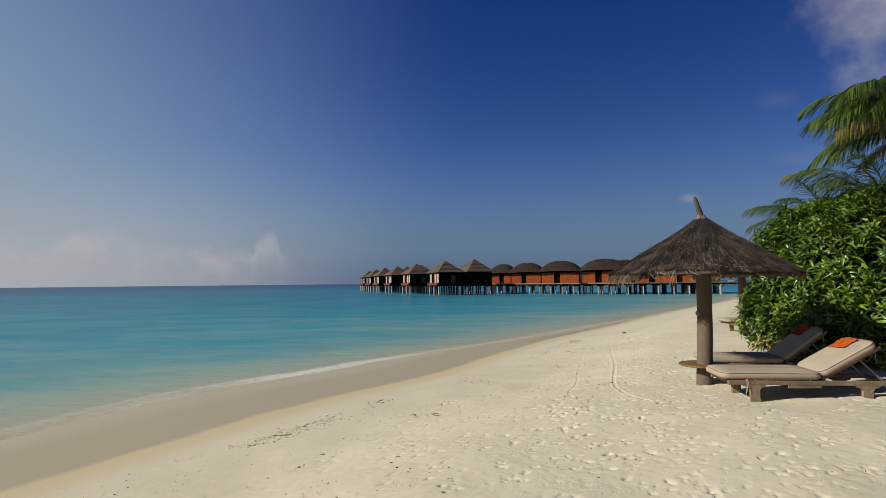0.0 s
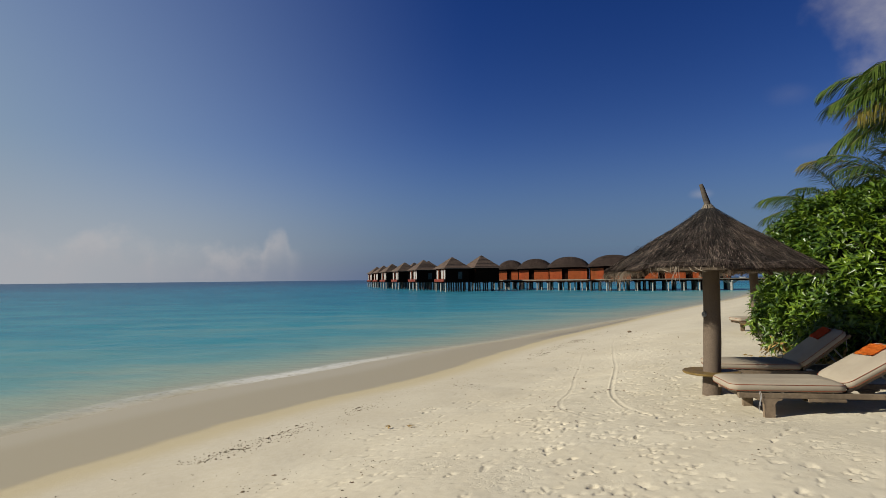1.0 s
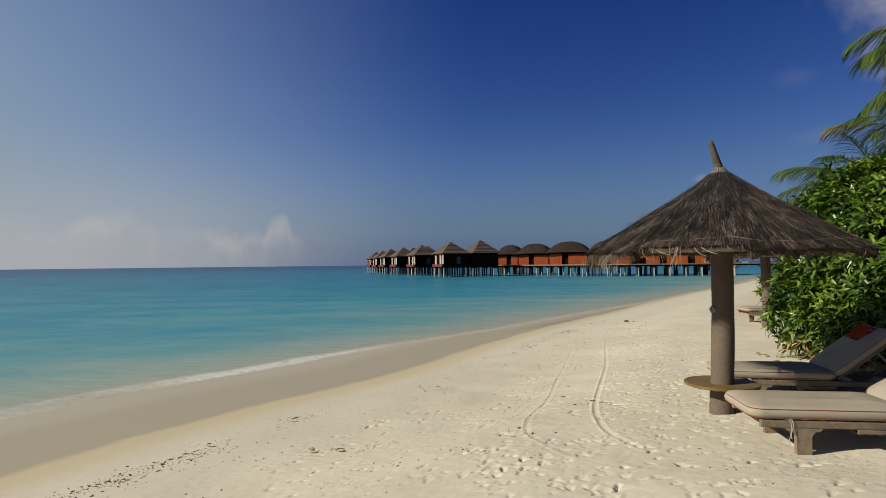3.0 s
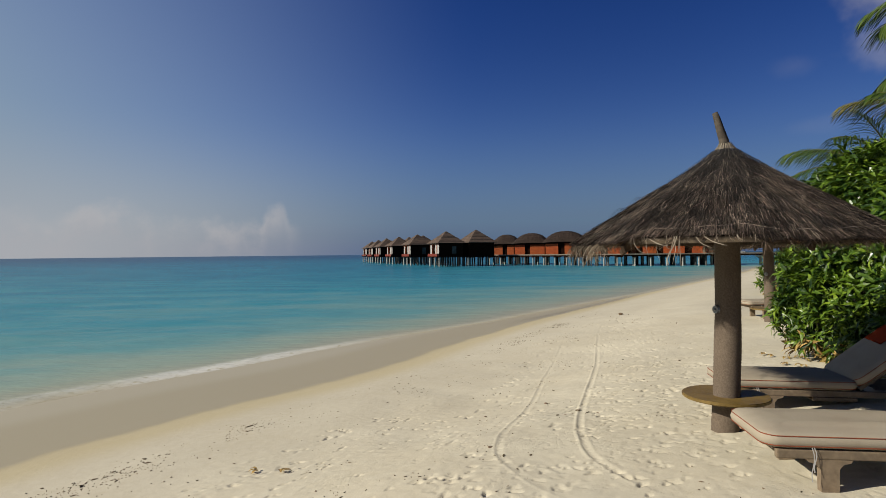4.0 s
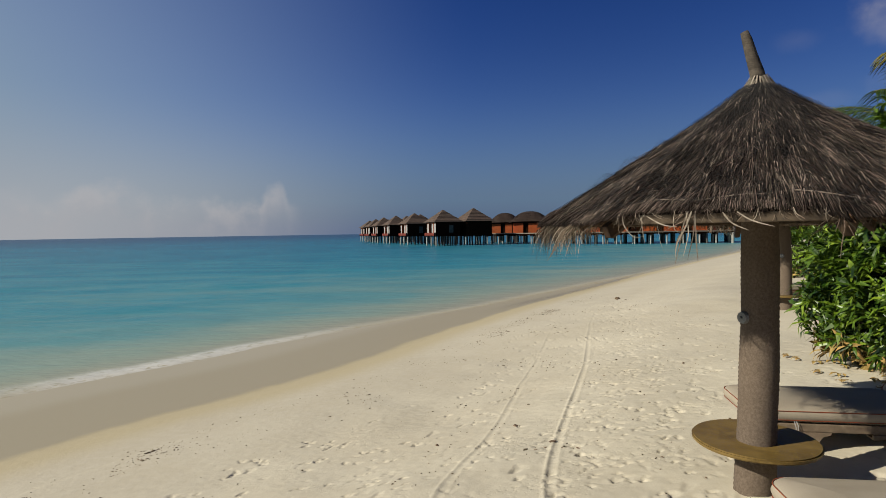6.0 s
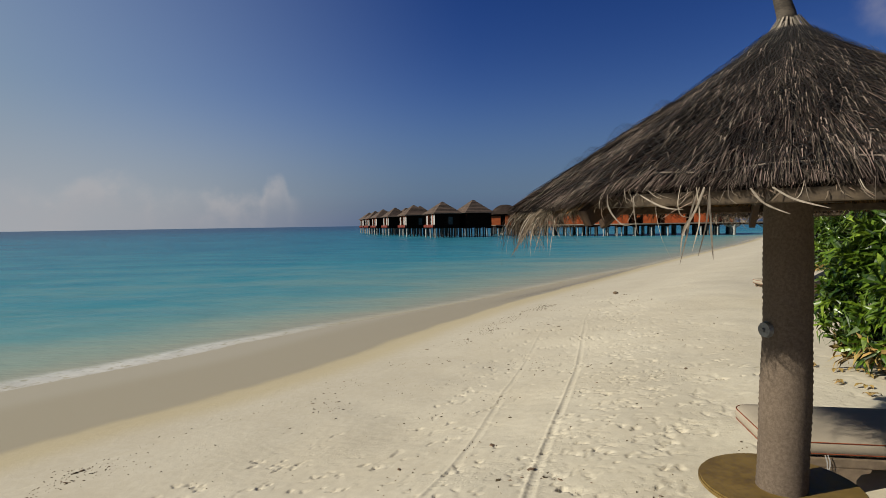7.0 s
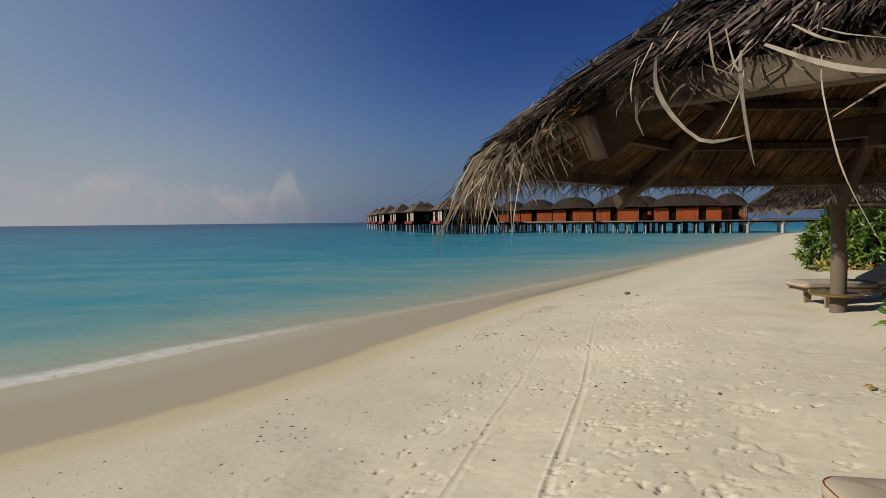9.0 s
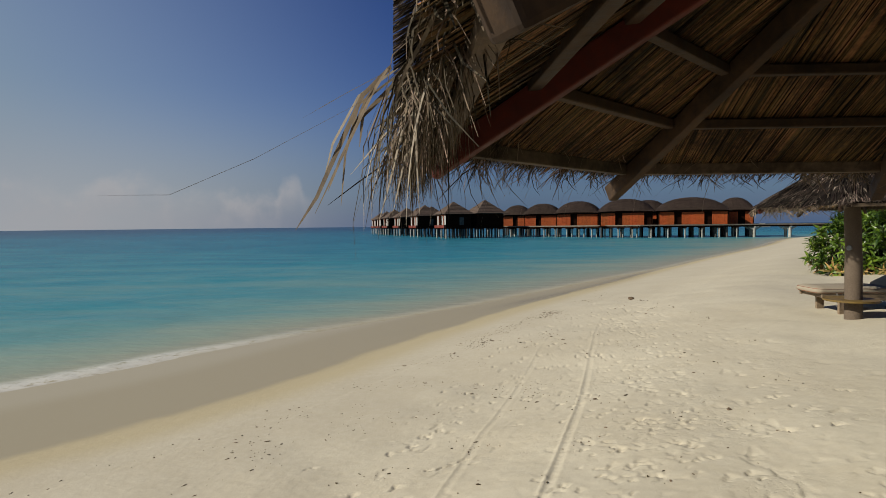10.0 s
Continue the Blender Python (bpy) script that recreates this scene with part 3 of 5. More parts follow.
    z = z + (lattice(x, y, 0.45, 1) - 0.5) * 0.10 * dry * near + (lattice(x, y, 1.6, 2) - 0.5) * 0.030 * dry * near
    lumps = lattice(x, y, 5.5, 3) * 0.6 + lattice(x, y, 11.0, 4) * 0.4
    z = z + (lumps - 0.5) * 0.006 * trodden * near + (lattice(x, y, 16, 5) - 0.5) * 0.003 * dry * near * np.clip((15 - y) / 3, 0, 1)
    z = z - 0.05 * np.exp(-((x - 5.6) / 1.5) ** 2 - ((y - 7.1) / 0.7) ** 2)
    rnd = random.Random(5)

    def stamp(cx, cy, turn, long, wide, deep):
        i0, i1 = np.searchsorted(xs, (cx - 0.4, cx + 0.4))
        j0, j1 = np.searchsorted(ys, (cy - 0.4, cy + 0.4))
        if i1 - i0 < 2 or j1 - j0 < 2:
            return
        u, v = x[i0:i1, j0:j1] - cx, y[i0:i1, j0:j1] - cy
        c, s = math.cos(turn), math.sin(turn)
        ang = np.arctan2(v, u)
        ragged = 1 + 0.22 * np.cos(3 * ang + cx * 40) + 0.16 * np.cos(5 * ang + cy * 40)
        q = np.sqrt(((u * c + v * s) / long) ** 2 + ((v * c - u * s) / wide) ** 2) * ragged
        # steep on the seaward side, sloping up towards the land
        heel = 1.0 - 0.95 * np.clip((u * 0.956 + v * 0.29) / long, -1, 1)
        z[i0:i1, j0:j1] += deep * (-heel * np.exp(-q ** 8) + 0.05 * np.exp(-((q - 1.25) / 0.3) ** 2))

    # rows of footprints along the beach
    for _ in range(15):
        px, py = rnd.uniform(-0.5, 7.5), rnd.uniform(2.5, 9)
        way = rnd.gauss(1.15, 0.16)
        for k in range(rnd.randint(12, 34)):
            foot = 0.09 if k % 2 else -0.09
            cx, cy = px - math.sin(way) * foot, py + math.cos(way) * foot
            if ground_at(cx, cy) > 0.36:
                stamp(cx, cy, way + rnd.gauss(0, 0.15), rnd.uniform(0.07, 0.10), 0.042, rnd.uniform(0.002, 0.008))
            px, py = px + math.cos(way) * 0.62, py + math.sin(way) * 0.62
            way += rnd.gauss(0, 0.05)
    # scuffed pits, thickest landward of the wheel tracks and in front of the loungers
    for _ in range(8200):
        cx, cy = rnd.uniform(-0.6, 8.0), rnd.uniform(1.5, 24)
        g = ground_at(cx, cy)
        beside = cx - np.interp(cy, [8, 11, 13.5, 16.5, 19.5, 24], [3.9, 4.4, 5.1, 5.85, 6.6, 8.0])
        thick = math.exp(-((beside - 0.55) / 0.5) ** 2) if cy > 8 else 0.75 * math.exp(-((cx - 3.4) / 1.3) ** 2)
        patch = noise.noise(Vector((cx * 0.8, cy * 0.55, 4.2))) + 0.35
        if g < 0.34 or rnd.random() > 0.10 + 0.8 * thick + 0.35 * max(0.0, patch):
            continue
        big = rnd.random() < 0.55
        for _ in range(rnd.randint(1, 3)):
            long = rnd.uniform(0.025, 0.055)
            stamp(cx + rnd.gauss(0, 0.07), cy + rnd.gauss(0, 0.07), rnd.gauss(0.3, 0.45), long, long * rnd.uniform(0.4, 0.9), rnd.uniform(0.006, 0.0115) if big else rnd.uniform(0.002, 0.004))
    # soft old dimples
    for _ in range(2600):
        cx, cy = rnd.uniform(0.5, 8.0), rnd.uniform(2.0, 24)
        if ground_at(cx, cy) > 0.42 and (cx > 4.2 or rnd.random() < 0.35):
            stamp(cx, cy, rnd.uniform(0, 3.1), rnd.uniform(0.03, 0.08), rnd.uniform(0.025, 0.05), rnd.uniform(0.001, 0.0035))
    # wheel tracks of a barrow, with a tread
    for line, deep in zip(TRACKS, (0.75, 0.42)):
        pts = smooth_line(line, 24)
        seg = np.hypot(*np.diff(pts, axis=0).T)
        run = np.concatenate([[0], np.cumsum(seg)])
        i0, i1 = np.searchsorted(xs, (2.6, 8.0))
        j0, j1 = np.searchsorted(ys, (6.0, 24.5))
        gx, gy = x[i0:i1, j0:j1], y[i0:i1, j0:j1]
        best, along, side = np.full(gx.shape, 9.0), np.zeros(gx.shape), np.zeros(gx.shape)
        for (ax, ay), (bx, by), s0, sl in zip(pts[:-1], pts[1:], run[:-1], seg):
            s = np.clip(((gx - ax) * (bx - ax) + (gy - ay) * (by - ay)) / (sl * sl), 0, 1)
            q = np.hypot(gx - ax - s * (bx - ax), gy - ay - s * (by - ay))
            hit = q < best
            best, along = np.where(hit, q, best), np.where(hit, s0 + s * sl, along)
            side = np.where(hit, np.sign((bx - ax) * (gy - ay) - (by - ay) * (gx - ax)), side)
        fade = deep * np.clip((along - 1.0) / 1.5, 0.15, 1) * (1 - 0.72 * np.clip((along - 4) / 9, 0, 1))
        flat = np.exp(-(best / 0.025) ** 4)
        z[i0:i1, j0:j1] += fade * (-0.007 * flat + 0.008 * np.exp(-((best - 0.042) / 0.011) ** 2) * (side > 0) + 0.0035 * np.exp(-((best - 0.05) / 0.013) ** 2) + 0.002 * flat * np.sin(along * 2 * math.pi / 0.075))
    SURFACE.update(x=xs, y=ys, z=z)
    me = grid_mesh(x, y, z)
    wet = np.clip((2.5 - d) / 2.5, -1, 2)
    me.attributes.new("wet", "FLOAT", "POINT").data.foreach_set("value", wet.astype(np.float32).ravel())
    weed = 0.75 * np.clip((y - 19) / 6, 0, 1) * np.exp(-((d - 1.45 - 0.7 * (lattice(x, y, 0.12, 31) - 0.5)) / 0.38) ** 2) * np.clip(lattice(x, y, 0.2, 32) * 2 - 0.3, 0, 1)
    me.attributes.new("weed", "FLOAT", "POINT").data.foreach_set("value", weed.astype(np.float32).ravel())
    walked = np.clip((d - 4.2) / 3.0, 0.05, 1) * (0.35 + 0.65 * lattice(x, y, 0.5, 14))
    me.attributes.new("trod", "FLOAT", "POINT").data.foreach_set("value", walked.astype(np.float32).ravel())
    tagged(mesh_part("ground", me, SAND), "pale trodden coral sand, damp and smooth beside the water", "sand", kind="structure")


def build_water():
    xs = steps((-2600, -80, 300, 10), (-80, -8, 4, 0.3), (-8, 12, 0.16, 0.16), (12, 60, 0.3, 2), (60, 300, 4, 30), (300, 2600, 60, 400))
    ys = steps((-300, -5, 40, 1), (-5, 30, 0.16, 0.16), (30, 70, 0.3, 0.9), (70, 200, 1.5, 8), (200, 4200, 15, 500))
    x, y = np.meshgrid(xs, ys, indexing="ij")
    d = inland(x, y)
    depth = np.clip(-base_height(x, y, d), 0, 20)
    near = np.exp(-np.maximum(np.hypot(x - 3, y - 9) - 40, 0) / 60)
    calm = np.clip(depth / 0.5, 0, 1)
    z = ((lattice(x * 0.5 + y * 0.35, y - 0.5 * x, 0.35, 8) - 0.5) * 0.10 + (lattice(x * 0.5 + y * 0.35, y - 0.5 * x, 1.1, 9) - 0.5) * 0.035) * calm * near
    # low swash ridge along the edge
    ridge = np.exp(-((d + swash(y) + 0.45 + 0.3 * (lattice(x, y, 0.4, 6) - 0.5)) / 0.22) ** 2) * 0.035 * np.clip((21 - y) / 4, 0.1, 1) * (0.6 + 0.8 * (lattice(x, y, 3.0, 7) - 0.3))
    me = grid_mesh(x, y, z + ridge * near)
    me.attributes.new("depth", "FLOAT", "POINT").data.foreach_set("value", (depth + 0.1 * ridge).astype(np.float32).ravel())
    tagged(mesh_part("water", me, WATER), "clear turquoise lagoon with small ripples and a thin foam edge", "sea", kind="structure")


build_ground()
build_water()


# ---- thatched beach umbrella ----
EAVE_R, APEX_Z, DROP = 1.365, 2.70, 0.84


CORNERS = [radians(v) for v in (70, 115.5, 161.5, 213, 257, 302, 347, 390)]
PANELS = [(a, b) for a, b in zip(CORNERS, CORNERS[1:] + [CORNERS[0] + 2 * math.pi])]


def canopy(s, a, lift=0.0):
    """A point on the thatch: s from the apex (0) to the eave (1), a round it; eight flat sides of slightly unequal width."""
    w = (a - CORNERS[0]) % (2 * math.pi) + CORNERS[0]
    lo, hi = next(p for p in PANELS if w <= p[1] + 1e-6)
    half, k = (hi - lo) / 2, w - (lo + hi) / 2
    if lo == CORNERS[3]:
        # worn back over the front beam
        s *= 1 - 0.046 * s * s * min(1.0, 3.0 * (1 - abs(k) / half))
    r = (0.06 + s * EAVE_R) * (0.12 + 0.88 * math.cos(half) / math.cos(k)) * (1.0 + 0.03 * s)
    return Vector((math.cos(a) * r, math.sin(a) * r, APEX_Z - DROP * (1.20 * s - 0.20 * s * s) - 0.070 * s ** 4 + lift))


def outward(a):
    return Vector((math.cos(a) * 0.5, math.sin(a) * 0.5, 0.86))


def build_umbrella(detail, seed):
    rnd = random.Random(seed)
    root = thing("beach_umbrella", Matrix.Identity(4), "grey thatched palm-leaf beach umbrella on a rope-wrapped trunk in the sand", "beach umbrella", "umbrellas on the beach")
    # trunk, with the wound rope as fine rings
    pts, rad = [], []
    n = 168
    for i in range(n + 1):
        z = -0.35 + i * (2.05 + 0.35) / n
        pts.append((0.012 * math.sin(z * 1.7) - 0.057 * (1.9 - z), 0.01 * math.cos(z * 2.1) - 0.085 * (1.9 - z), z))
        rad.append(0.118 - 0.006 * z + (0.0026 if i % 2 else 0.0) + 0.002 * math.sin(z * 9))
    trunk = mesh_part("trunk", raw(*tube(pts, rad, 36, 0.012, seed=seed)), ROPE, root, "trunk wound with weathered coir rope", True)
    pts = [(0.0, 0.0, 1.78), (0.0, 0.0, 2.4), (0.0, 0.0, 2.66), (-0.015, 0.0, 2.78), (-0.045, 0.01, 2.90), (-0.07, 0.012, 3.0), (-0.088, 0.015, 3.05)]
    mesh_part("finial", raw(*tube(pts, [0.09, 0.07, 0.055, 0.044, 0.034, 0.029, 0.024], 14, 0.09, seed=seed)), STUMP, root, "leaning tapered stump at the peak", True)
    # round shelf table
    bm = bmesh.new()
    bmesh.ops.create_cone(bm, cap_ends=True, segments=56, radius1=0.375, radius2=0.375, depth=0.03)
    rim = [e for e in bm.edges if len({round(v.co.z, 3) for v in e.verts}) == 1 and e.calc_length() < 0.1]
    bmesh.ops.bevel(bm, geom=rim, offset=0.008, segments=2, affect="EDGES")
    bmesh.ops.translate(bm, verts=bm.verts, vec=(-0.065, -0.075, 0.40))
    part("table", bm, TABLE, root, "round ochre shelf table fixed to the trunk")
    # small round fitting on the trunk
    bm = bmesh.new()
    face = pose(-0.148, -0.092, 1.20, 0, -90, 18)
    made = bmesh.ops.create_cone(bm, cap_ends=True, segments=20, radius1=0.042, radius2=0.036, depth=0.022, matrix=face)
    made = bmesh.ops.create_cone(bm, cap_ends=True, segments=10, radius1=0.011, radius2=0.009, depth=0.03, matrix=face @ pose(0, 0, 0.01))
    part("cap", bm, STEEL, root, "small round grey metal cap")
    # roof timbers
    def spoke(a, r, z):
        return Vector((math.cos(a) * r, math.sin(a) * r, z))

    def under(r, low=0.0):
        return 2.505 - (r - 0.08) * 0.562 - low

    for k, a in enumerate(CORNERS):
        bm = bmesh.new()
        tail = {0: 1.48, 1: 1.46}.get(k, 1.40)
        beam(bm, spoke(a, 0.07, under(0.07)), spoke(a, tail, under(tail)), 0.042, 0.070)
        red = k == 2
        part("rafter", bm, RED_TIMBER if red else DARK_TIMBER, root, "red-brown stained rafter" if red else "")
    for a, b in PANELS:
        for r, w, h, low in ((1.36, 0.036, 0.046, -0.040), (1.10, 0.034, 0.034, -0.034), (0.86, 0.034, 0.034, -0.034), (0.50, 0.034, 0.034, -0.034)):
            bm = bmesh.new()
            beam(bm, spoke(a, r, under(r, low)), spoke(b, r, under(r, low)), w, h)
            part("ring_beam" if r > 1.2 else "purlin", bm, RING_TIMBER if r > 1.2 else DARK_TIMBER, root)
    for a in (radians(35), radians(125)):
        for side in (-1, 1):
            bm = bmesh.new()
            off = Vector((-math.sin(a), math.cos(a), 0)) * 0.125 * side
            z = 1.86 if a < 1 else 1.905
            beam(bm, spoke(a, -0.30, z) + off, spoke(a, 0.30, z) + off, 0.035, 0.06)
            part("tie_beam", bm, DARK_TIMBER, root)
    # reed lining, panel by panel
    reeds = Pile()
    for lo_a, hi_a in PANELS:
        mid, half_a = (lo_a + hi_a) / 2, (hi_a - lo_a) / 2
        out = Vector((math.cos(mid), math.sin(mid), 0))
        side = Vector((-math.sin(mid), math.cos(mid), 0))
        apothem = 1.43 * math.cos(half_a)
        half = 1.43 * math.sin(half_a)
        step = 0.0042 if detail > 1 else 0.03
        v = -half
        while v < half:
            start = max(0.05, apothem * abs(v) / half)
            for layer in range(2 if detail > 1 else 1):
                skew = rnd.gauss(0, 0.012)
                lo = start + rnd.uniform(0, 0.015)
                hi = apothem + rnd.uniform(-0.07, 0.03) - (0.10 if lo_a == CORNERS[3] else 0.0)
                if hi - lo > 0.02:
                    zf = lambda r: under(r / math.cos(half_a)) + 0.052 + layer * 0.005
                    p = [out * lo + side * v, out * ((lo + hi) / 2) + side * (v + skew), out * hi + side * (v + skew * 1.5)]
                    p = [q + Vector((0, 0, zf(q.dot(out)) + rnd.gauss(0, 0.003))) for q in p]
                    w = rnd.uniform(0.0022, 0.0062) if detail > 1 else 0.03
                    nrm = (out * 0.52 + Vector((0, 0, 0.85))) + side * rnd.gauss(0, 0.5)
                    reeds.strip(p, [w, w, w * 0.8], nrm)
            v += step * rnd.uniform(0.7, 1.3)
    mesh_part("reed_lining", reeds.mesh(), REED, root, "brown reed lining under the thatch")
    # solid bed under the loose thatch blades; near-black colour carries the gaps' shade
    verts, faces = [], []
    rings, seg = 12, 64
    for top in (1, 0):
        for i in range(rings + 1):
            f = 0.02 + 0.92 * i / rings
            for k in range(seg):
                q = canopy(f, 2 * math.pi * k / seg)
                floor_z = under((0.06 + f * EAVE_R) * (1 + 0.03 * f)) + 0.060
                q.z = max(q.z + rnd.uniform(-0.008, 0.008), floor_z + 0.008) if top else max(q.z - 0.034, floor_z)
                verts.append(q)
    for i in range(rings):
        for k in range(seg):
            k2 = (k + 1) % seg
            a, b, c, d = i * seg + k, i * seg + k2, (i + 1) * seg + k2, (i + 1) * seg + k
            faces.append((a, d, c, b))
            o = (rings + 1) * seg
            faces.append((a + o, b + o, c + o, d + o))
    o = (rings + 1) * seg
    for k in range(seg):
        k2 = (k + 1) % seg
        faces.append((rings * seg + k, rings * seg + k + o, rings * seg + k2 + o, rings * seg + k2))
    mesh_part("shaded_thatch_bed", raw(verts, faces), SHADED_BED, root, "", True)
    blades, faded = Pile(), Pile()
    for _ in range(3700 if detail > 1 else 800):
        s_mid, a_mid = math.sqrt(rnd.random()) * 0.92 + 0.02, rnd.uniform(0, 2 * math.pi)
        turn, raised, pale_tuft = rnd.gauss(0, 0.055), abs(rnd.gauss(0, 0.008)), rnd.random() < 0.27
        raised += 0.007 if pale_tuft else 0.0
        for _ in range(15 if detail > 1 else 10):
            s = min(max(s_mid + rnd.gauss(0, 0.022), 0.02), 0.955)
            r = 0.06 + s * EAVE_R
            a = a_mid + rnd.gauss(0, 0.016) / r
            long = rnd.uniform(0.10, 0.32)
            drift = turn + rnd.gauss(0, 0.05) + (0.4 * rnd.choice((-1, 1)) if rnd.random() < 0.04 else 0)
            w = rnd.uniform(0.0020, 0.0048) * (1 if detail > 1 else 2.2)
            e = min(s + long / 1.5, 1.0)
            k = min(1.0, s * 2.5)
            lift = (raised + abs(rnd.gauss(0, 0.004))) * k
            p = [canopy(s, a, 0.004), canopy((s + e) / 2, a + drift * long * 0.5 / r, 0.004 + 0.008 * k + lift), canopy(e, a + drift * long / r, 0.006 + lift * 1.5)]
            (faded if pale_tuft else blades).strip(p, [w, w * 0.9, w * 0.4], outward(a) + Vector((rnd.gauss(0, 0.6), rnd.gauss(0, 0.6), 0)))
    mesh_part("thatch", blades.mesh(), THATCH, root, "weathered dark brown palm thatch blades")
    mesh_part("faded_thatch", faded.mesh(), FADED, root, "sun-bleached grey tufts of thatch")
    pale = Pile()
    for _ in range(3000 if detail > 1 else 400):
        s = math.sqrt(rnd.random()) * 0.90 + 0.04
        a = rnd.uniform(0, 2 * math.pi)
        long, r = rnd.uniform(0.05, 0.16), 0.06 + s * EAVE_R
        drift = rnd.gauss(0, 0.11) + (rnd.gauss(0, 0.6) if rnd.random() < 0.06 else 0)
        e = min(s + long / 1.6, 1.0)
        w = rnd.uniform(0.0018, 0.0052) * (1 if detail > 1 else 3)
        p = [canopy(s, a, 0.016), canopy((s + e) / 2, a + drift * long * 0.6 / r, 0.026 + rnd.uniform(0, 0.02)), canopy(e, a + drift * long / r, 0.022)]
        pale.strip(p, [w, w, w * 0.3], outward(a) + Vector((rnd.gauss(0, 0.3), rnd.gauss(0, 0.3), 0)))
    mesh_part("stray_thatch", pale.mesh(), STRAY, root, "paler stray blades lying over the thatch")
    # ragged fringe along the eave, longest and densest on the corner that faces the water
    fringe = Pile()
    for _ in range(5200 if detail > 1 else 1100):
        deg = rnd.gauss(176, 18) if rnd.random() < 0.22 else rnd.uniform(0, 360)
        a = radians(deg)
        a += 0.05 * math.sin(a * 37) + 0.03 * math.sin(a * 83)
        p0 = canopy(rnd.uniform(0.88, 0.985), a, rnd.uniform(-0.02, 0.014))
        out = Vector((math.cos(a), math.sin(a), 0))
        side = Vector((-math.sin(a), math.cos(a), 0))
        corner = math.exp(-((deg - 180) / 30) ** 2)
        long = rnd.uniform(0.03, 0.085) + (rnd.uniform(0.03, 0.12) if rnd.random() < 0.07 else 0) + corner * rnd.uniform(0, 0.15)
        front = 203 < deg % 360 < 255
        long *= 0.44 if front else 1.0
        swing = rnd.gauss(0, 0.8)
        p1 = p0 + (out * rnd.uniform(0.1, 0.8) + side * swing * 0.6 - Vector((0, 0, 0.6))) * long * 0.45
        p2 = p1 + (out * rnd.uniform(0, 0.4) + side * swing - Vector((0, 0, 0.9))) * long * 0.4
        p3 = p2 + (side * (swing + rnd.gauss(0, 0.4)) - Vector((0, 0, 1.0))) * long * 0.3
        w = rnd.uniform(0.0012, 0.0046) * (1 if detail > 1 else 2.6)
        fringe.strip([p0, p1, p2, p3], [w, w, w * 0.8, w * 0.25], out + side * rnd.gauss(0, 0.9) + Vector((0, 0, 0.3)))
    mesh_part("fringe", fringe.mesh(), FRINGE, root, "ragged straw fringe along the eave")
    tuft = Pile()
    for _ in range(130 if detail > 1 else 60):
        a = rnd.uniform(0, 2 * math.pi)
        out = Vector((math.cos(a), math.sin(a), 0))
        p0 = out * 0.052 + Vector((0, 0, 2.745 + rnd.uniform(-0.02, 0.02)))
        p1 = canopy(0.035, a, 0.02)
        p2 = canopy(0.09 + rnd.uniform(0, 0.06), a + rnd.gauss(0, 0.12), 0.016)
        tuft.strip([p0, p1, p2], [0.008, 0.009, 0.002], out + Vector((0, 0, 0.4)))
    mesh_part("collar", tuft.mesh(), STRAW, root, "pale bound thatch collar at the peak")
    if detail > 1:
        # long curled leaf strips hanging from the front eave: width, then (along the eave, height) down the strip
        out, side = spoke(radians(234.5), 1.0, 0.0), spoke(radians(324.5), 1.0, 0.0)
        hung = [(0.0075, (-0.405, 1.85), (-0.405, 1.83), (-0.40, 1.805), (-0.381, 1.772), (-0.35, 1.741), (-0.323, 1.738), (-0.303, 1.742)),
                (0.006, (-0.309, 1.84), (-0.308, 1.813), (-0.304, 1.778), (-0.297, 1.733), (-0.292, 1.706)),
                (0.0025, (-0.305, 1.82), (-0.31, 1.792), (-0.326, 1.758), (-0.334, 1.746)),
                (0.0095, (-0.285, 1.842), (-0.244, 1.817), (-0.209, 1.80), (-0.176, 1.791), (-0.14, 1.788)),
                (0.0028, (-0.231, 1.82), (-0.23, 1.788), (-0.222, 1.746), (-0.211, 1.70), (-0.195, 1.659), (-0.174, 1.615)),
                (0.008, (-0.075, 1.85), (-0.10, 1.785), (-0.138, 1.725), (-0.148, 1.665)),
                (0.010, (-0.075, 1.86), (-0.10, 1.785), (-0.138, 1.705), (-0.148, 1.635)),
                (0.009, (-0.09, 1.86), (-0.115, 1.78), (-0.128, 1.70), (-0.152, 1.60)),
                (0.008, (-0.058, 1.86), (-0.066, 1.74), (-0.092, 1.63)),
                (0.009, (-0.06, 1.84), (-0.052, 1.70), (-0.046, 1.62)),
                (0.007, (-0.10, 1.86), (-0.088, 1.76), (-0.10, 1.69), (-0.112, 1.645)),
                (0.006, (-0.15, 1.87), (-0.158, 1.81), (-0.148, 1.77), (-0.12, 1.76)),
                (0.009, (0.06, 1.85), (0.10, 1.80), (0.17, 1.765)), (0.009, (0.12, 1.85), (0.18, 1.81), (0.27, 1.78))]
        for _ in range(22):
            u, long, lean = rnd.uniform(-0.46, 0.50), rnd.uniform(0.02, 0.06), rnd.gauss(0.01, 0.03)
            hung.append((rnd.uniform(0.0015, 0.004), (u, rnd.uniform(1.845, 1.87)), (u + lean * 0.4, 1.85 - long * 0.55), (u + lean + rnd.gauss(0, 0.01), 1.85 - long)))
        for w, *line in hung:
            loose = Pile()
            p, n, belly = [], 12, rnd.uniform(0.0, 0.03)
            for k in range(n + 1):
                q = k / n * (len(line) - 1)
                i = min(int(q), len(line) - 2)
                f = q - i
                a0, a1, a2, a3 = line[max(i - 1, 0)], line[i], line[i + 1], line[min(i + 2, len(line) - 1)]
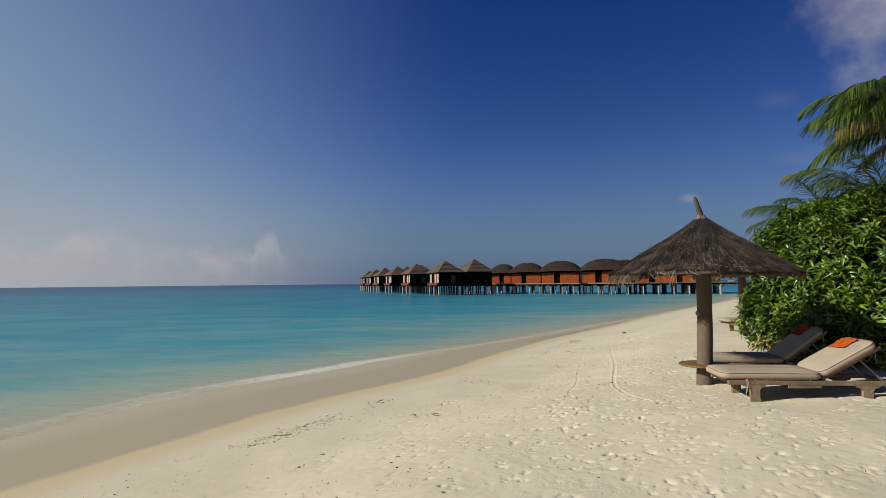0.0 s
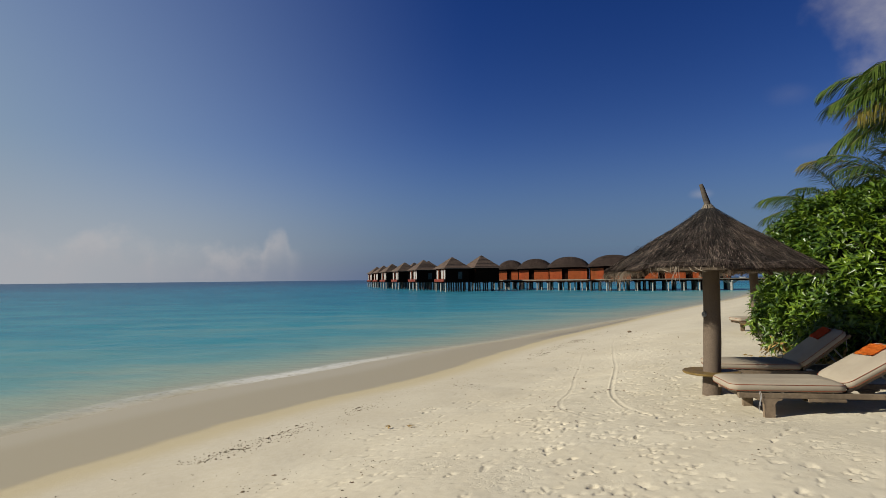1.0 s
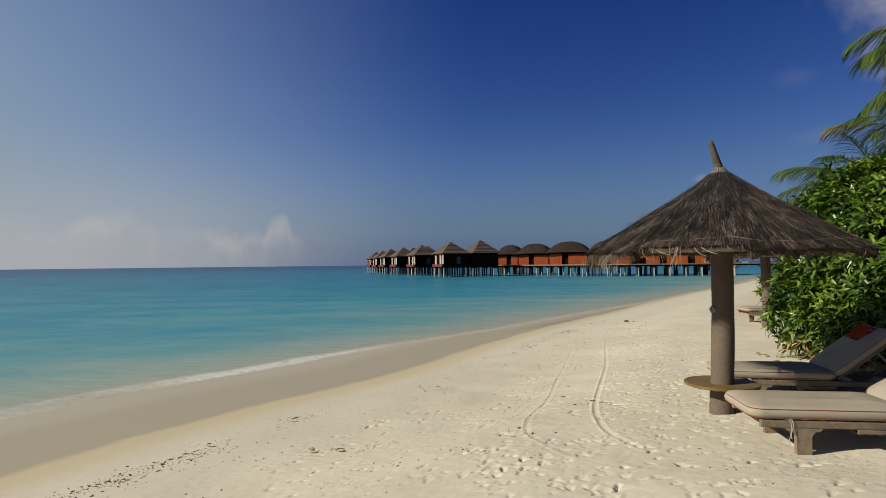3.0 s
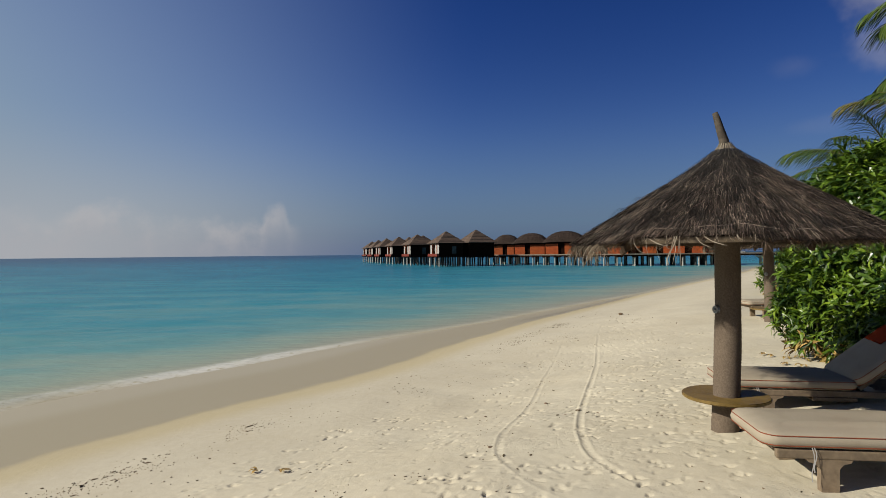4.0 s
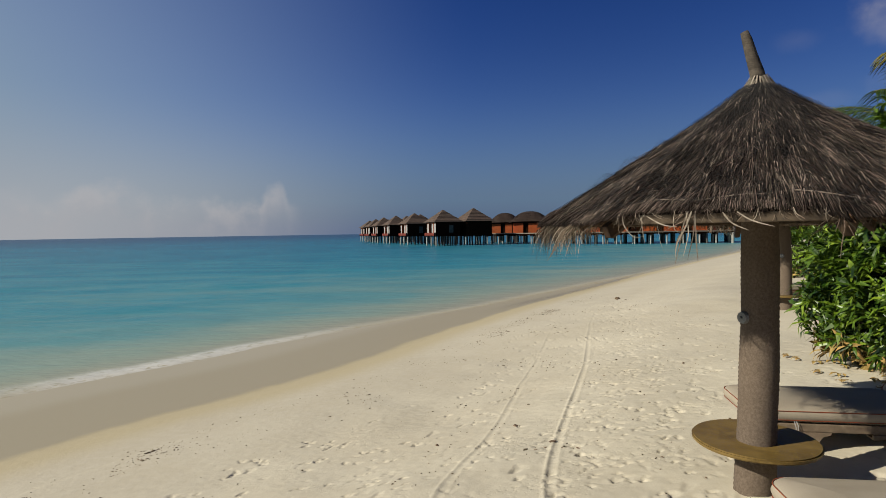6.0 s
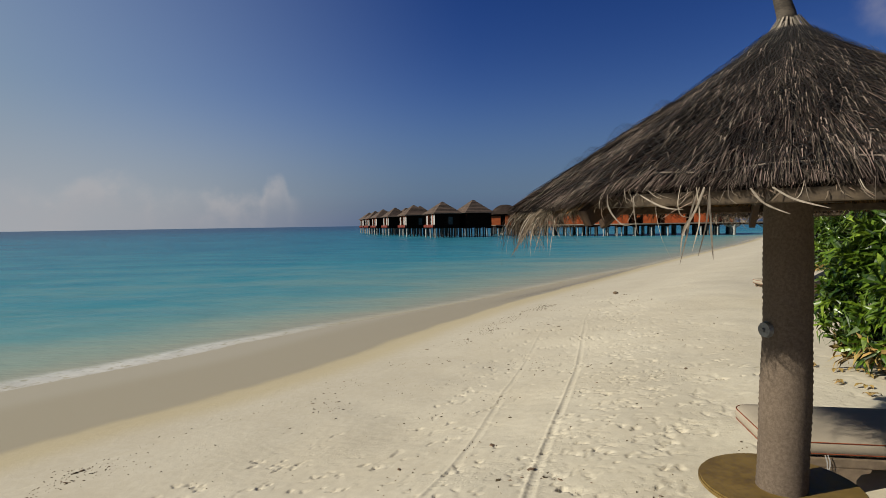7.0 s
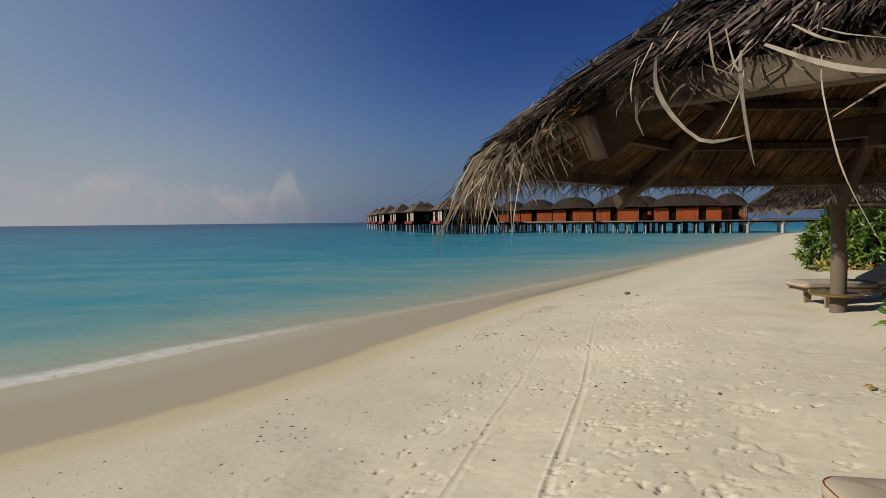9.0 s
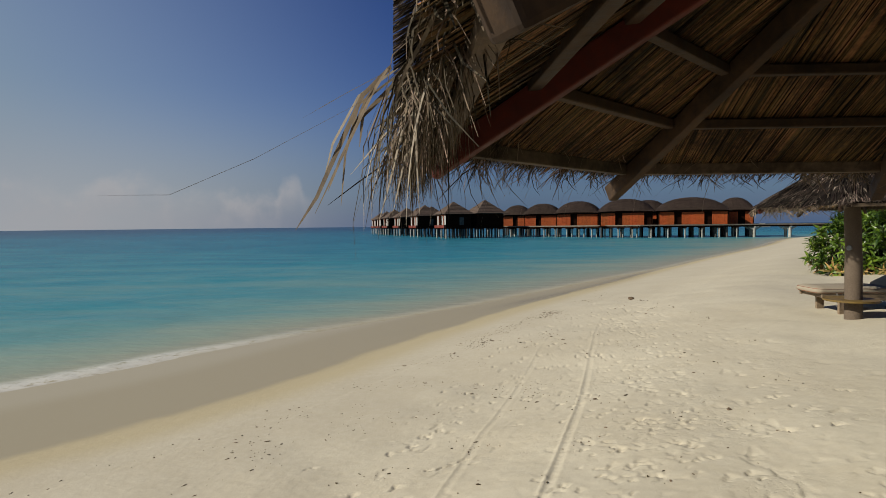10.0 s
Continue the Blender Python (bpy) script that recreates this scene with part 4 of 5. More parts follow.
                u, z = (0.5 * (2 * b1 + (b2 - b0) * f + (2 * b0 - 5 * b1 + 4 * b2 - b3) * f * f + (3 * b1 - b0 - 3 * b2 + b3) * f ** 3) for b0, b1, b2, b3 in zip(a0, a1, a2, a3))
                p.append(out * (1.345 + 0.5 * belly * math.sin(k / n * 2.6)) + side * u + Vector((0, 0, z)))
            twist, turn = rnd.uniform(-0.9, 0.9), rnd.uniform(-1.2, 1.2)
            loose.strip(p, [0.78 * w * math.sin(math.pi * (0.18 + 0.80 * k / n)) ** 0.8 * rnd.uniform(0.75, 1.1) for k in range(n + 1)], out + side * twist + Vector((0, 0, 0.3 * turn)))
            mesh_part("loose_strip", loose.mesh(), STRAW, root, "long curled pale leaf strip")
        # frayed sheaf and stray fibres at the corner that faces the water
        for w, *line in ((0.011, (-1.297, -0.421, 1.868), (-1.338, -0.409, 1.807), (-1.374, -0.397, 1.711), (-1.406, -0.40, 1.642), (-1.434, -0.408, 1.597)),
                         (0.007, (-1.30, -0.415, 1.87), (-1.334, -0.405, 1.80), (-1.368, -0.392, 1.705), (-1.41, -0.395, 1.62)),
                         (0.006, (-1.29, -0.41, 1.87), (-1.345, -0.40, 1.81), (-1.382, -0.40, 1.715), (-1.40, -0.39, 1.66)),
                         (0.007, (-1.29, -0.40, 1.86), (-1.345, -0.40, 1.79), (-1.365, -0.40, 1.70), (-1.372, -0.40, 1.63)),
                         (0.009, (-1.30, -0.43, 1.86), (-1.325, -0.41, 1.81), (-1.372, -0.405, 1.69), (-1.39, -0.40, 1.65)),
                         (0.010, (-1.27, -0.38, 1.88), (-1.30, -0.40, 1.83), (-1.34, -0.40, 1.76), (-1.345, -0.40, 1.71)),
                         (0.006, (-1.24, -0.42, 1.86), (-1.266, -0.41, 1.80), (-1.268, -0.40, 1.72), (-1.265, -0.39, 1.617)),
                         (0.005, (-1.25, -0.39, 1.84), (-1.29, -0.38, 1.73), (-1.31, -0.37, 1.66), (-1.325, -0.37, 1.61)),
                         (0.005, (-1.27, -0.30, 1.84), (-1.33, -0.30, 1.74), (-1.38, -0.31, 1.68)),
                         (0.004, (-1.26, -0.20, 1.83), (-1.31, -0.20, 1.72), (-1.33, -0.22, 1.62)),
                         (0.0006, (-1.33, -0.41, 1.80), (-1.48, -0.43, 1.693), (-1.575, -0.472, 1.644), (-1.641, -0.514, 1.642)),
                         (0.0008, (-1.30, -0.42, 1.86), (-1.36, -0.40, 1.82), (-1.43, -0.39, 1.76))):
            loose = Pile()
            pts = [Vector(q) - Vector((0, 0, max(0.0, q[2] - 1.74) * 0.45)) for q in line]
            w *= 0.7 if w > 0.004 else 1.0
            p = [pts[0].lerp(pts[1], 0.5 * k) for k in range(2)]
            for q0, q1 in zip(pts[1:-1], pts[2:]):
                p += [q0.lerp(q1, f) for f in (0.0, 0.33, 0.67)]
            p.append(pts[-1])
            n = len(p) - 1
            fray = [w * (0.5 + 0.5 * math.sin(math.pi * (0.12 + 0.7 * k / n))) * (1 - (k / n) ** 4 * 0.85) for k in range(n + 1)]
            loose.strip(p, fray, Vector((0.5, 1.0, 0.35 * rnd.uniform(-1, 1))))
            mesh_part("loose_strip", loose.mesh(), FRINGE if w > 0.0045 or w < 0.001 else STRAW, root, "frayed dry leaf strip at the eave's corner")
        # thin strips round the rest of the eave
        for deg, long, swing, w, bend, far in ((150, 0.40, 0.25, 0.006, 0.15, 0.6), (157, 0.34, 0.1, 0.005, 0.2, 0.5), (163, 0.30, -0.2, 0.004, 0.3, 0.5), (170, 0.30, 0.2, 0.005, 0.1, 0.5), (178, 0.30, 0.15, 0.004, 0.1, 0.5),
                                               (186, 0.26, -0.1, 0.005, 0.2, 0.45), (193, 0.28, 0.2, 0.004, 0.2, 0.45), (143, 0.30, 0.1, 0.005, 0.2, 0.5), (200, 0.24, 0.2, 0.004, -0.2, 0.2), (135, 0.26, 0.1, 0.004, 0.2, 0.5),
                                               (124, 0.26, 0.15, 0.004, 0.1, 0.4), (110, 0.22, 0.1, 0.004, 0.1, 0.4), (98, 0.2, 0.1, 0.004, 0.1, 0.4), (300, 0.24, 0.2, 0.008, 0.2, 0.4)):
            loose = Pile()
            a = radians(deg)
            out, side = Vector((math.cos(a), math.sin(a), 0)), Vector((-math.sin(a), math.cos(a), 0))
            p = [canopy(0.95, a, -0.02)]
            for k in range(8):
                f = k / 7
                d = out * (far * (1 - f) ** 0.7) + side * (swing * (1 - f) + bend * f) - Vector((0, 0, 0.2 + 0.8 * f))
                p.append(p[-1] + d.normalized() * long / 8)
            loose.strip(p, [w * c for c in (0.7, 1, 1, 0.95, 0.85, 0.7, 0.5, 0.3, 0.1)], out + side * 0.5)
            mesh_part("loose_strip", loose.mesh(), STRAW, root)
        # thin dark net over the thatch, held by a light cord
        net = Pile()
        rows, cols = 60, 190
        for i in range(rows):
            for k in range(cols):
                s0, s1 = 0.04 + 0.9 * i / rows, 0.04 + 0.9 * (i + 1) / rows
                a0 = 2 * math.pi * (k + 0.5 * (i % 2)) / cols
                for turn in (-0.5, 0.5):
                    a1 = a0 + turn * 2 * math.pi / cols
                    q = canopy(s0, a0, 0.030 + 0.004 * math.sin(i * 5.1 + k * 3.3)), canopy(s1, a1, 0.030 + 0.004 * math.sin(i * 5.1 + 5.1 + k * 3.3))
                    net.strip(list(q), [0.0027 + 0.0021 * s0 * s0] * 2, outward(a0))
        # lifted folds of net on the flank
        for deg, s0 in ((166, 0.52), (184, 0.44), (152, 0.62), (176, 0.74)):
            for i in range(7):
                for k in range(7):
                    hump = lambda u, v: canopy(s0 + 0.018 * u, radians(deg + 1.6 * v), 0.03 + 0.075 * math.sin(math.pi * min(u, 7) / 7) * math.sin(math.pi * v / 7))
                    net.strip([hump(i, k), hump(i + 1, k + 1)], [0.0016, 0.0016], outward(radians(deg)))
                    net.strip([hump(i + 1, k), hump(i, k + 1)], [0.0016, 0.0016], outward(radians(deg)))
        mesh_part("net", net.mesh(), NET, root, "fine dark net laid over the thatch")
        cord = []
        for k in range(161):
            a = 2 * math.pi * k / 160
            sag = abs(math.sin(4 * (a - radians(70))))
            cord.append(canopy(0.885 + 0.035 * sag, a, 0.024 + 0.005 * math.sin(a * 23)))
        mesh_part("cord", raw(*tube(cord, [0.0034] * len(cord), 6, cap=False)), STRAY, root, "pale cord holding the net")
    return root


# ---- sun loungers ----
def outline(x0, x1, half, corner, n=7):
    pts = []
    for cx, cy, a0 in ((x1 - corner, half - corner, 0), (x0 + corner, half - corner, 90), (x0 + corner, -half + corner, 180), (x1 - corner, -half + corner, 270)):
        for k in range(n):
            a = radians(a0 + 90 * k / (n - 1))
            pts.append((cx + corner * math.cos(a), cy + corner * math.sin(a)))
    return pts


def pad_mesh(long, half, thick, corner, seed):
    """A stuffed pad from x = 0 to long, with a slightly crowned, creased top."""
    rnd = random.Random(seed)
    verts, faces = [], []
    prof = ((0.10, 0.0), (0.02, 0.0), (0.0, 0.018), (-0.010, thick * 0.5), (0.0, thick - 0.018), (0.014, thick - 0.006), (0.045, thick + 0.004),
            (0.10, thick + 0.016), (0.17, thick + 0.021), (0.24, thick + 0.023))
    n = 0
    for inset, z in prof:
        ring = outline(inset, long - inset, max(half - inset, 0.02), max(corner - inset * 0.6, 0.015))
        n = len(ring)
        for x, y in ring:
            crease = 0.004 * math.sin(x * 38 + y * 9) * math.sin(y * 21) if inset > 0.02 and z > 0.05 else 0
            verts.append((x, y, z + crease + rnd.uniform(-0.0012, 0.0012)))
    for i in range(len(prof) - 1):
        for k in range(n):
            k2 = (k + 1) % n
            faces.append((i * n + k, i * n + k2, (i + 1) * n + k2, (i + 1) * n + k))
    faces.append(tuple(reversed(range(n))))
    faces.append(tuple(range((len(prof) - 1) * n, len(prof) * n)))
    return raw(verts, faces)


def piping_on(pad, long, half, z, corner):
    ring = outline(-0.002, long + 0.002, half + 0.002, corner)
    pts = [(x, y, z) for x, y in ring + ring[:1]]
    mesh_part("piping", raw(*tube(pts, [0.0032] * len(pts), 6, cap=False)), PIPING, pad, "terracotta piping", True)


def build_lounger(m, tone, lean, label, seed):
    root = thing("sun_lounger", m, label, "sun lounger", "sun loungers on the beach")
    rnd = random.Random(seed)
    half, long, seat = 0.33, 2.12, 1.25
    for side in (-1, 1):
        bm = bmesh.new()
        box(bm, (long - 0.07, 0.045, 0.062), pose(long / 2 + 0.035, side * (half - 0.02), 0.235), 0.010)
        part("side_rail", bm, TIMBER, root)
    for x in (0.13, 0.75, 1.30, 2.08):
        bm = bmesh.new()
        box(bm, (0.05, 2 * half - 0.085, 0.05), pose(x, 0, 0.232), 0.006)
        part("cross_rail", bm, TIMBER, root)
    for x in (0.40, 1.76):
        for side in (-1, 1):
            bm = bmesh.new()
            y = side * (half - 0.022)
            # a tapered leg with curved shoulders under the rail
            prof = [(-0.14, 0.204), (-0.13, 0.185), (-0.085, 0.175), (-0.058, 0.14), (-0.055, -0.10), (0.055, -0.10), (0.058, 0.14), (0.085, 0.175), (0.13, 0.185), (0.14, 0.204)]
            loops = [[bm.verts.new((x + px, y + dy, pz)) for px, pz in prof] for dy in (-0.026, 0.026)]
            bm.faces.new(loops[0])
            bm.faces.new(list(reversed(loops[1])))
            for k in range(len(prof)):
                k2 = (k + 1) % len(prof)
                bm.faces.new((loops[0][k], loops[1][k], loops[1][k2], loops[0][k2]))
            bmesh.ops.recalc_face_normals(bm, faces=bm.faces)
            part("leg", bm, TIMBER, root)
    for k in range(9):
        bm = bmesh.new()
        box(bm, (0.085, 2 * half - 0.09, 0.016), pose(0.10 + k * 0.135, 0, 0.262), 0.004)
        part("slat", bm, TIMBER, root)
    # pull-out tray under the seat
    tray = new("tray")
    tray.parent = root
    for y in (-half - 0.01, half - 0.12):
        bm = bmesh.new()
        box(bm, (0.40, 0.02, 0.03), pose(1.0, y, 0.190), 0.004)
        part("tray_rail", bm, TIMBER, tray)
    for k in range(6):
        bm = bmesh.new()
        box(bm, (0.045, 2 * half - 0.12, 0.012), pose(0.835 + k * 0.066, -0.065, 0.170), 0.003)
        part("tray_slat", bm, TIMBER, tray)
    pad = mesh_part("seat_pad", pad_mesh(seat - 0.006, half + 0.008, 0.100, 0.11, seed), CANVAS, root, "pale beige padded seat cushion", True)
    pad.location = (-0.01, 0, 0.272)
    for z in (0.018, 0.084):
        piping_on(pad, seat - 0.006, half + 0.008, z, 0.11)
    tilt = pose(seat + 0.005, 0, 0.272, 0, -lean, 0)
    back = mesh_part("back_pad", pad_mesh(0.79, half + 0.008, 0.100, 0.11, seed + 1), CANVAS, root, "pale beige raised back cushion", True)
    back.matrix_basis = tilt @ pose(0.0, 0, 0.03)
    for z in (0.018, 0.084):
        piping_on(back, 0.79, half + 0.008, z, 0.11)
    frame_ = new("back_frame")
    frame_.parent = root
    frame_.matrix_basis = tilt
    for side in (-1, 1):
        bm = bmesh.new()
        box(bm, (0.82, 0.035, 0.04), pose(0.41, side * (half - 0.07), 0.006), 0.006)
        part("back_rail", bm, TIMBER, frame_)
    for k in range(6):
        bm = bmesh.new()
        box(bm, (0.085, 2 * half - 0.10, 0.014), pose(0.07 + k * 0.135, 0, 0.022), 0.003)
        part("back_slat", bm, TIMBER, frame_)
    c, s = math.cos(radians(lean)), math.sin(radians(lean))
    for side in (-1, 1):
        bm = bmesh.new()
        beam(bm, (seat + 0.55 * c, side * 0.2, 0.262 + 0.55 * s), (seat + 0.55 * c + 0.30, side * 0.2, 0.235), 0.022, 0.022)
        part("prop", bm, STEEL, root, "pale metal prop strut")
    # tie straps of the cushions
    for x, y, top, drop in ((0.30, -half - 0.012, 0.285, 0.16), (0.285, -half - 0.014, 0.285, 0.22)):
        p = [Vector((x + 0.012 * math.sin(k * 1.1), y - 0.004 * k, top - drop * k / 5)) for k in range(6)]
        strap = Pile()
        strap.strip(p, [0.007] * 6, Vector((0, -1, 0.1)))
        mesh_part("strap", strap.mesh(), CURTAIN, root, "thin white tie strap")
    strap = Pile()
    p = [Vector((seat + 0.72 * c, -half + 0.02 - 0.004 * k, 0.27 + 0.72 * s - 0.03 * k)) for k in range(6)]
    strap.strip(p, [0.010] * 6, Vector((0.5, -1, 0.1)))
    mesh_part("strap", strap.mesh(), CURTAIN, root, "thin white tie strap")
    return root


def build_towel(m, material, label, seed):
    """A small folded cloth lying over the top of a back cushion."""
    rnd = random.Random(seed)
    bm = bmesh.new()
    nx, ny = 12, 12
    grid = [[bm.verts.new((0.24 * (i / (nx - 1) - 0.5), 0.34 * (j / (ny - 1) - 0.5), 0.006 * math.sin(i * 1.3 + j * 0.7) * math.sin(j * 0.9) + 0.010)) for j in range(ny)] for i in range(nx)]
    for i in range(nx - 1):
        for j in range(ny - 1):
            bm.faces.new((grid[i][j], grid[i + 1][j], grid[i + 1][j + 1], grid[i][j + 1]))
    bmesh.ops.solidify(bm, geom=bm.faces[:], thickness=0.020)
    ob = part("folded_cloth", bm, material, None, "", True)
    ob.matrix_world = m
    return tagged(ob, label, "towel", "cloths on the loungers")


# ---- leaves ----
def leaf_blade(pile, base, way, up, long, wide, curl):
    side = way.cross(up)
    if side.length < 1e-4:
        side = way.cross(Vector((1, 0, 0)))
    side.normalize()
    up = side.cross(way).normalized()
    n = len(pile.verts)
    a = base + way * long * 0.38 + up * curl * long * 0.10
    b = base + way * long * 0.74 + up * curl * long * 0.04
    tip = base + way * long - up * curl * long * 0.16
    fold = up * wide * 0.14
    pile.verts.extend([base, a - side * wide * 0.36 + fold, a, a + side * wide * 0.36 + fold, b - side * wide * 0.5 + fold, b, b + side * wide * 0.5 + fold, tip])
    pile.faces.extend([(n, n + 2, n + 1), (n, n + 3, n + 2), (n + 1, n + 2, n + 5, n + 4), (n + 2, n + 3, n + 6, n + 5), (n + 4, n + 5, n + 7), (n + 5, n + 6, n + 7)])


def rosette(pile, p, normal, rnd, size):
    axis = (normal * 0.75 + Vector((0, 0, 0.6)) + Vector((rnd.gauss(0, 0.28), rnd.gauss(0, 0.28), rnd.gauss(0, 0.2)))).normalized()
    ref = axis.cross(Vector((0.31, 0.9, 0.27))).normalized()
    other = axis.cross(ref)
    count = rnd.randint(6, 9)
    for k in range(count):
        a = k * 2.4 + rnd.uniform(-0.3, 0.3)
        spread = 0.35 + 0.95 * k / count + rnd.uniform(-0.1, 0.1)
        way = (axis * math.cos(spread) + (ref * math.cos(a) + other * math.sin(a)) * math.sin(spread)).normalized()
        long = size * rnd.uniform(1.1, 1.9)
        leaf_blade(pile, p + axis * rnd.uniform(-0.03, 0.03), way, axis, long, long * rnd.uniform(0.15, 0.21), rnd.uniform(0.8, 2.4))


def build_shrub(lobes, density, size, label, seed, floor_z):
    """lobes: centre and radii of the rounded masses that make up the bush."""
    rnd = random.Random(seed)
    root = thing("shrub", Matrix.Identity(4), label, "shrub", "shrubs by the beach")
    leaves, old, stems = Pile(), Pile(), Pile()

    def inside(p, but, k=0.86):
        return any(((p.x - c[0]) / (r[0] * k)) ** 2 + ((p.y - c[1]) / (r[1] * k)) ** 2 + ((p.z - c[2]) / (r[2] * k)) ** 2 < 1 for i, (c, r) in enumerate(lobes) if i != but)

    for i, (c, r) in enumerate(lobes):
        area = 4 * math.pi * ((r[0] * r[1]) ** 1.6 / 3 + (r[0] * r[2]) ** 1.6 / 3 + (r[1] * r[2]) ** 1.6 / 3) ** (1 / 1.6)
        for _ in range(int(area * density * 0.8)):
            d = Vector((rnd.gauss(0, 1), rnd.gauss(0, 1), rnd.gauss(0, 1))).normalized()
            if d.x > 0.75 or d.y > 0.93:
                continue
            bulge = 1 + 0.20 * (noise.noise(Vector((d.x * 2.1 + i * 7, d.y * 2.1, d.z * 2.1)))) + rnd.gauss(0, 0.045)
            depth = 1.0 if rnd.random() < 0.62 else rnd.uniform(0.72, 0.95)
            k = bulge * depth
            p = Vector((c[0] + d.x * r[0] * k, c[1] + d.y * r[1] * k, c[2] + d.z * r[2] * k))
            if p.z < floor_z + 0.03 or inside(p, i):
                continue
            # thinned here, so the dark inner mass reads as a shaded hollow
            if p.y < 9.5 and p.x > 8.0 and rnd.random() < 0.70:
                continue
            nrm = Vector((d.x / r[0], d.y / r[1], d.z / r[2])).normalized()
            low = p.z < floor_z + 0.26
            rosette(old if low and rnd.random() < 0.55 else leaves, p, nrm, rnd, size * rnd.uniform(0.8, 1.15))
            if rnd.random() < 0.20:
                foot = Vector((c[0] + rnd.gauss(0, 0.25) * r[0], c[1] + rnd.gauss(0, 0.25) * r[1], max(floor_z, c[2] - r[2] * 0.6)))
                stems.add(*tube([foot, (foot * 0.4 + p * 0.6) + Vector((0, 0, -0.08)), p], [0.014, 0.010, 0.005], 4, cap=False))
    mesh_part("foliage", leaves.mesh(), LEAF, root, "glossy bright green leaves in rosettes")
    if old.verts:
        mesh_part("dry_foliage", old.mesh(), OLD_LEAF, root, "yellowed leaves near the sand")
    mesh_part("stems", stems.mesh(), BRANCH_SHADE, root)
    # inner twiggy mass, near-black: shade between the leaves is in its colour
    shade_core = Pile()
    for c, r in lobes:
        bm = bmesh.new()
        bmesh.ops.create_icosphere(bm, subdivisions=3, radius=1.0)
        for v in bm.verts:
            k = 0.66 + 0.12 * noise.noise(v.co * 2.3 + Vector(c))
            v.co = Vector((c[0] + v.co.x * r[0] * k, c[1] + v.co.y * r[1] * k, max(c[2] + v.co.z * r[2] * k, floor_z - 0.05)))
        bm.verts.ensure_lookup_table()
        shade_core.add([v.co.copy() for v in bm.verts], [tuple(v.index for v in f.verts) for f in bm.faces])
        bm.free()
    mesh_part("shade_core", shade_core.mesh(), BRANCH_SHADE, root)
    return root


# ---- palms ----
def build_frond(parent, base, way, long, droop, leaflet, material, seed, pairs=46):
    rnd = random.Random(seed)
    pts = []
    p, d = Vector(base), Vector(way).normalized()
    n = 16
    for i in range(n + 1):
        pts.append(p.copy())
        p = p + d * long / n
        d = (d + Vector((0, 0, -droop / n * (0.4 + 1.4 * i / n)))).normalized()
    stalk = mesh_part("frond_stalk", raw(*tube(pts, [0.022 * (1 - 0.85 * i / n) + 0.002 for i in range(n + 1)], 6)), STALK, parent, "", True)
    blades = Pile()
    for k in range(pairs):
        f = 0.12 + 0.87 * k / pairs
        q = f * n
        i = min(int(q), n - 1)
        at = pts[i].lerp(pts[i + 1], q - i)
        along = (pts[i + 1] - pts[i]).normalized()
        side = along.cross(Vector((0, 0, 1))).normalized()
        size = leaflet * (0.45 + 0.75 * math.sin(math.pi * min(f * 0.92 + 0.10, 1.0)) ** 0.7) * rnd.uniform(0.85, 1.1)
        for sgn in (-1, 1):
            out = (side * sgn * 0.62 + along * (0.6 + 0.5 * f) + Vector((0, 0, rnd.uniform(-0.38, 0.05)))).normalized()
            pp = [at]
            dd = out
            for j in range(3):
                pp.append(pp[-1] + dd * size / 3)
                dd = (dd + Vector((0, 0, -0.30 - 0.35 * rnd.random()))).normalized()
            w = 0.024 * leaflet * rnd.uniform(0.8, 1.2)
            blades.strip(pp, [w * 0.6, w, w * 0.8, w * 0.15], Vector((0, 0, 1)) + side * sgn * 0.4 + along * rnd.gauss(0, 0.25))
    mesh_part("leaf_blade", blades.mesh(), material, stalk)
    return stalk


def build_palm(crown, ground, fronds, label, seed):
    rnd = random.Random(seed)
    root = thing("palm_tree", Matrix.Identity(4), label, "palm tree", "palms behind the beach")
    c, g = Vector(crown), Vector((crown[0] + 0.35, crown[1] + 0.25, ground))
    pts, rad = [], []
    for i in range(41):
        f = i / 40
        pts.append(g.lerp(c, f) + Vector((0.10 * math.sin(f * 3), 0, 0)))
        rad.append(0.14 - 0.05 * f + (0.008 if i % 2 else 0))
    mesh_part("trunk", raw(*tube(pts, rad, 14, 0.04, seed=seed)), PALM_BARK, root, "ringed grey palm trunk", True)
    for k, (az, el, long, droop, dry) in enumerate(fronds):
        a, e = radians(az), radians(el)
        way = (math.sin(a) * math.cos(e), math.cos(a) * math.cos(e), math.sin(e))
        build_frond(root, c + Vector(way) * 0.06, way, long, droop, 0.22 * long + 0.16, FROND_DRY if dry else FROND, seed * 31 + k, int(20 + 23 * long))
    return root


# ---- water villas ----
def hip_roof(bm, half_x, half_y, eave, top, ridge=0.0, courses=9):
    """A hipped roof of overlapping shingle courses, with a soffit."""
    for i in range(courses):
        f0, f1 = i / courses, (i + 1) / courses
        def at(f, lift):
            x, y = half_x * (1 - f) + ridge * f, half_y * (1 - f) + 0.02
            z = eave + (top - eave) * f + lift
            return [(-x, -y, z), (x, -y, z), (x, y, z), (-x, y, z)]
        lo = [bm.verts.new(p) for p in at(f0, 0.07)]
        hi = [bm.verts.new(p) for p in at(f1, 0.0)]
        base = [bm.verts.new(p) for p in at(f0, 0.0)]
        for k in range(4):
            k2 = (k + 1) % 4
            bm.faces.new((lo[k], lo[k2], hi[k2], hi[k]))
            bm.faces.new((base[k], base[k2], lo[k2], lo[k]))
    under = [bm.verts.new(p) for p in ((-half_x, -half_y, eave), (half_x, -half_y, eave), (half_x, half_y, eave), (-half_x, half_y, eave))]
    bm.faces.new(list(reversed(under)))


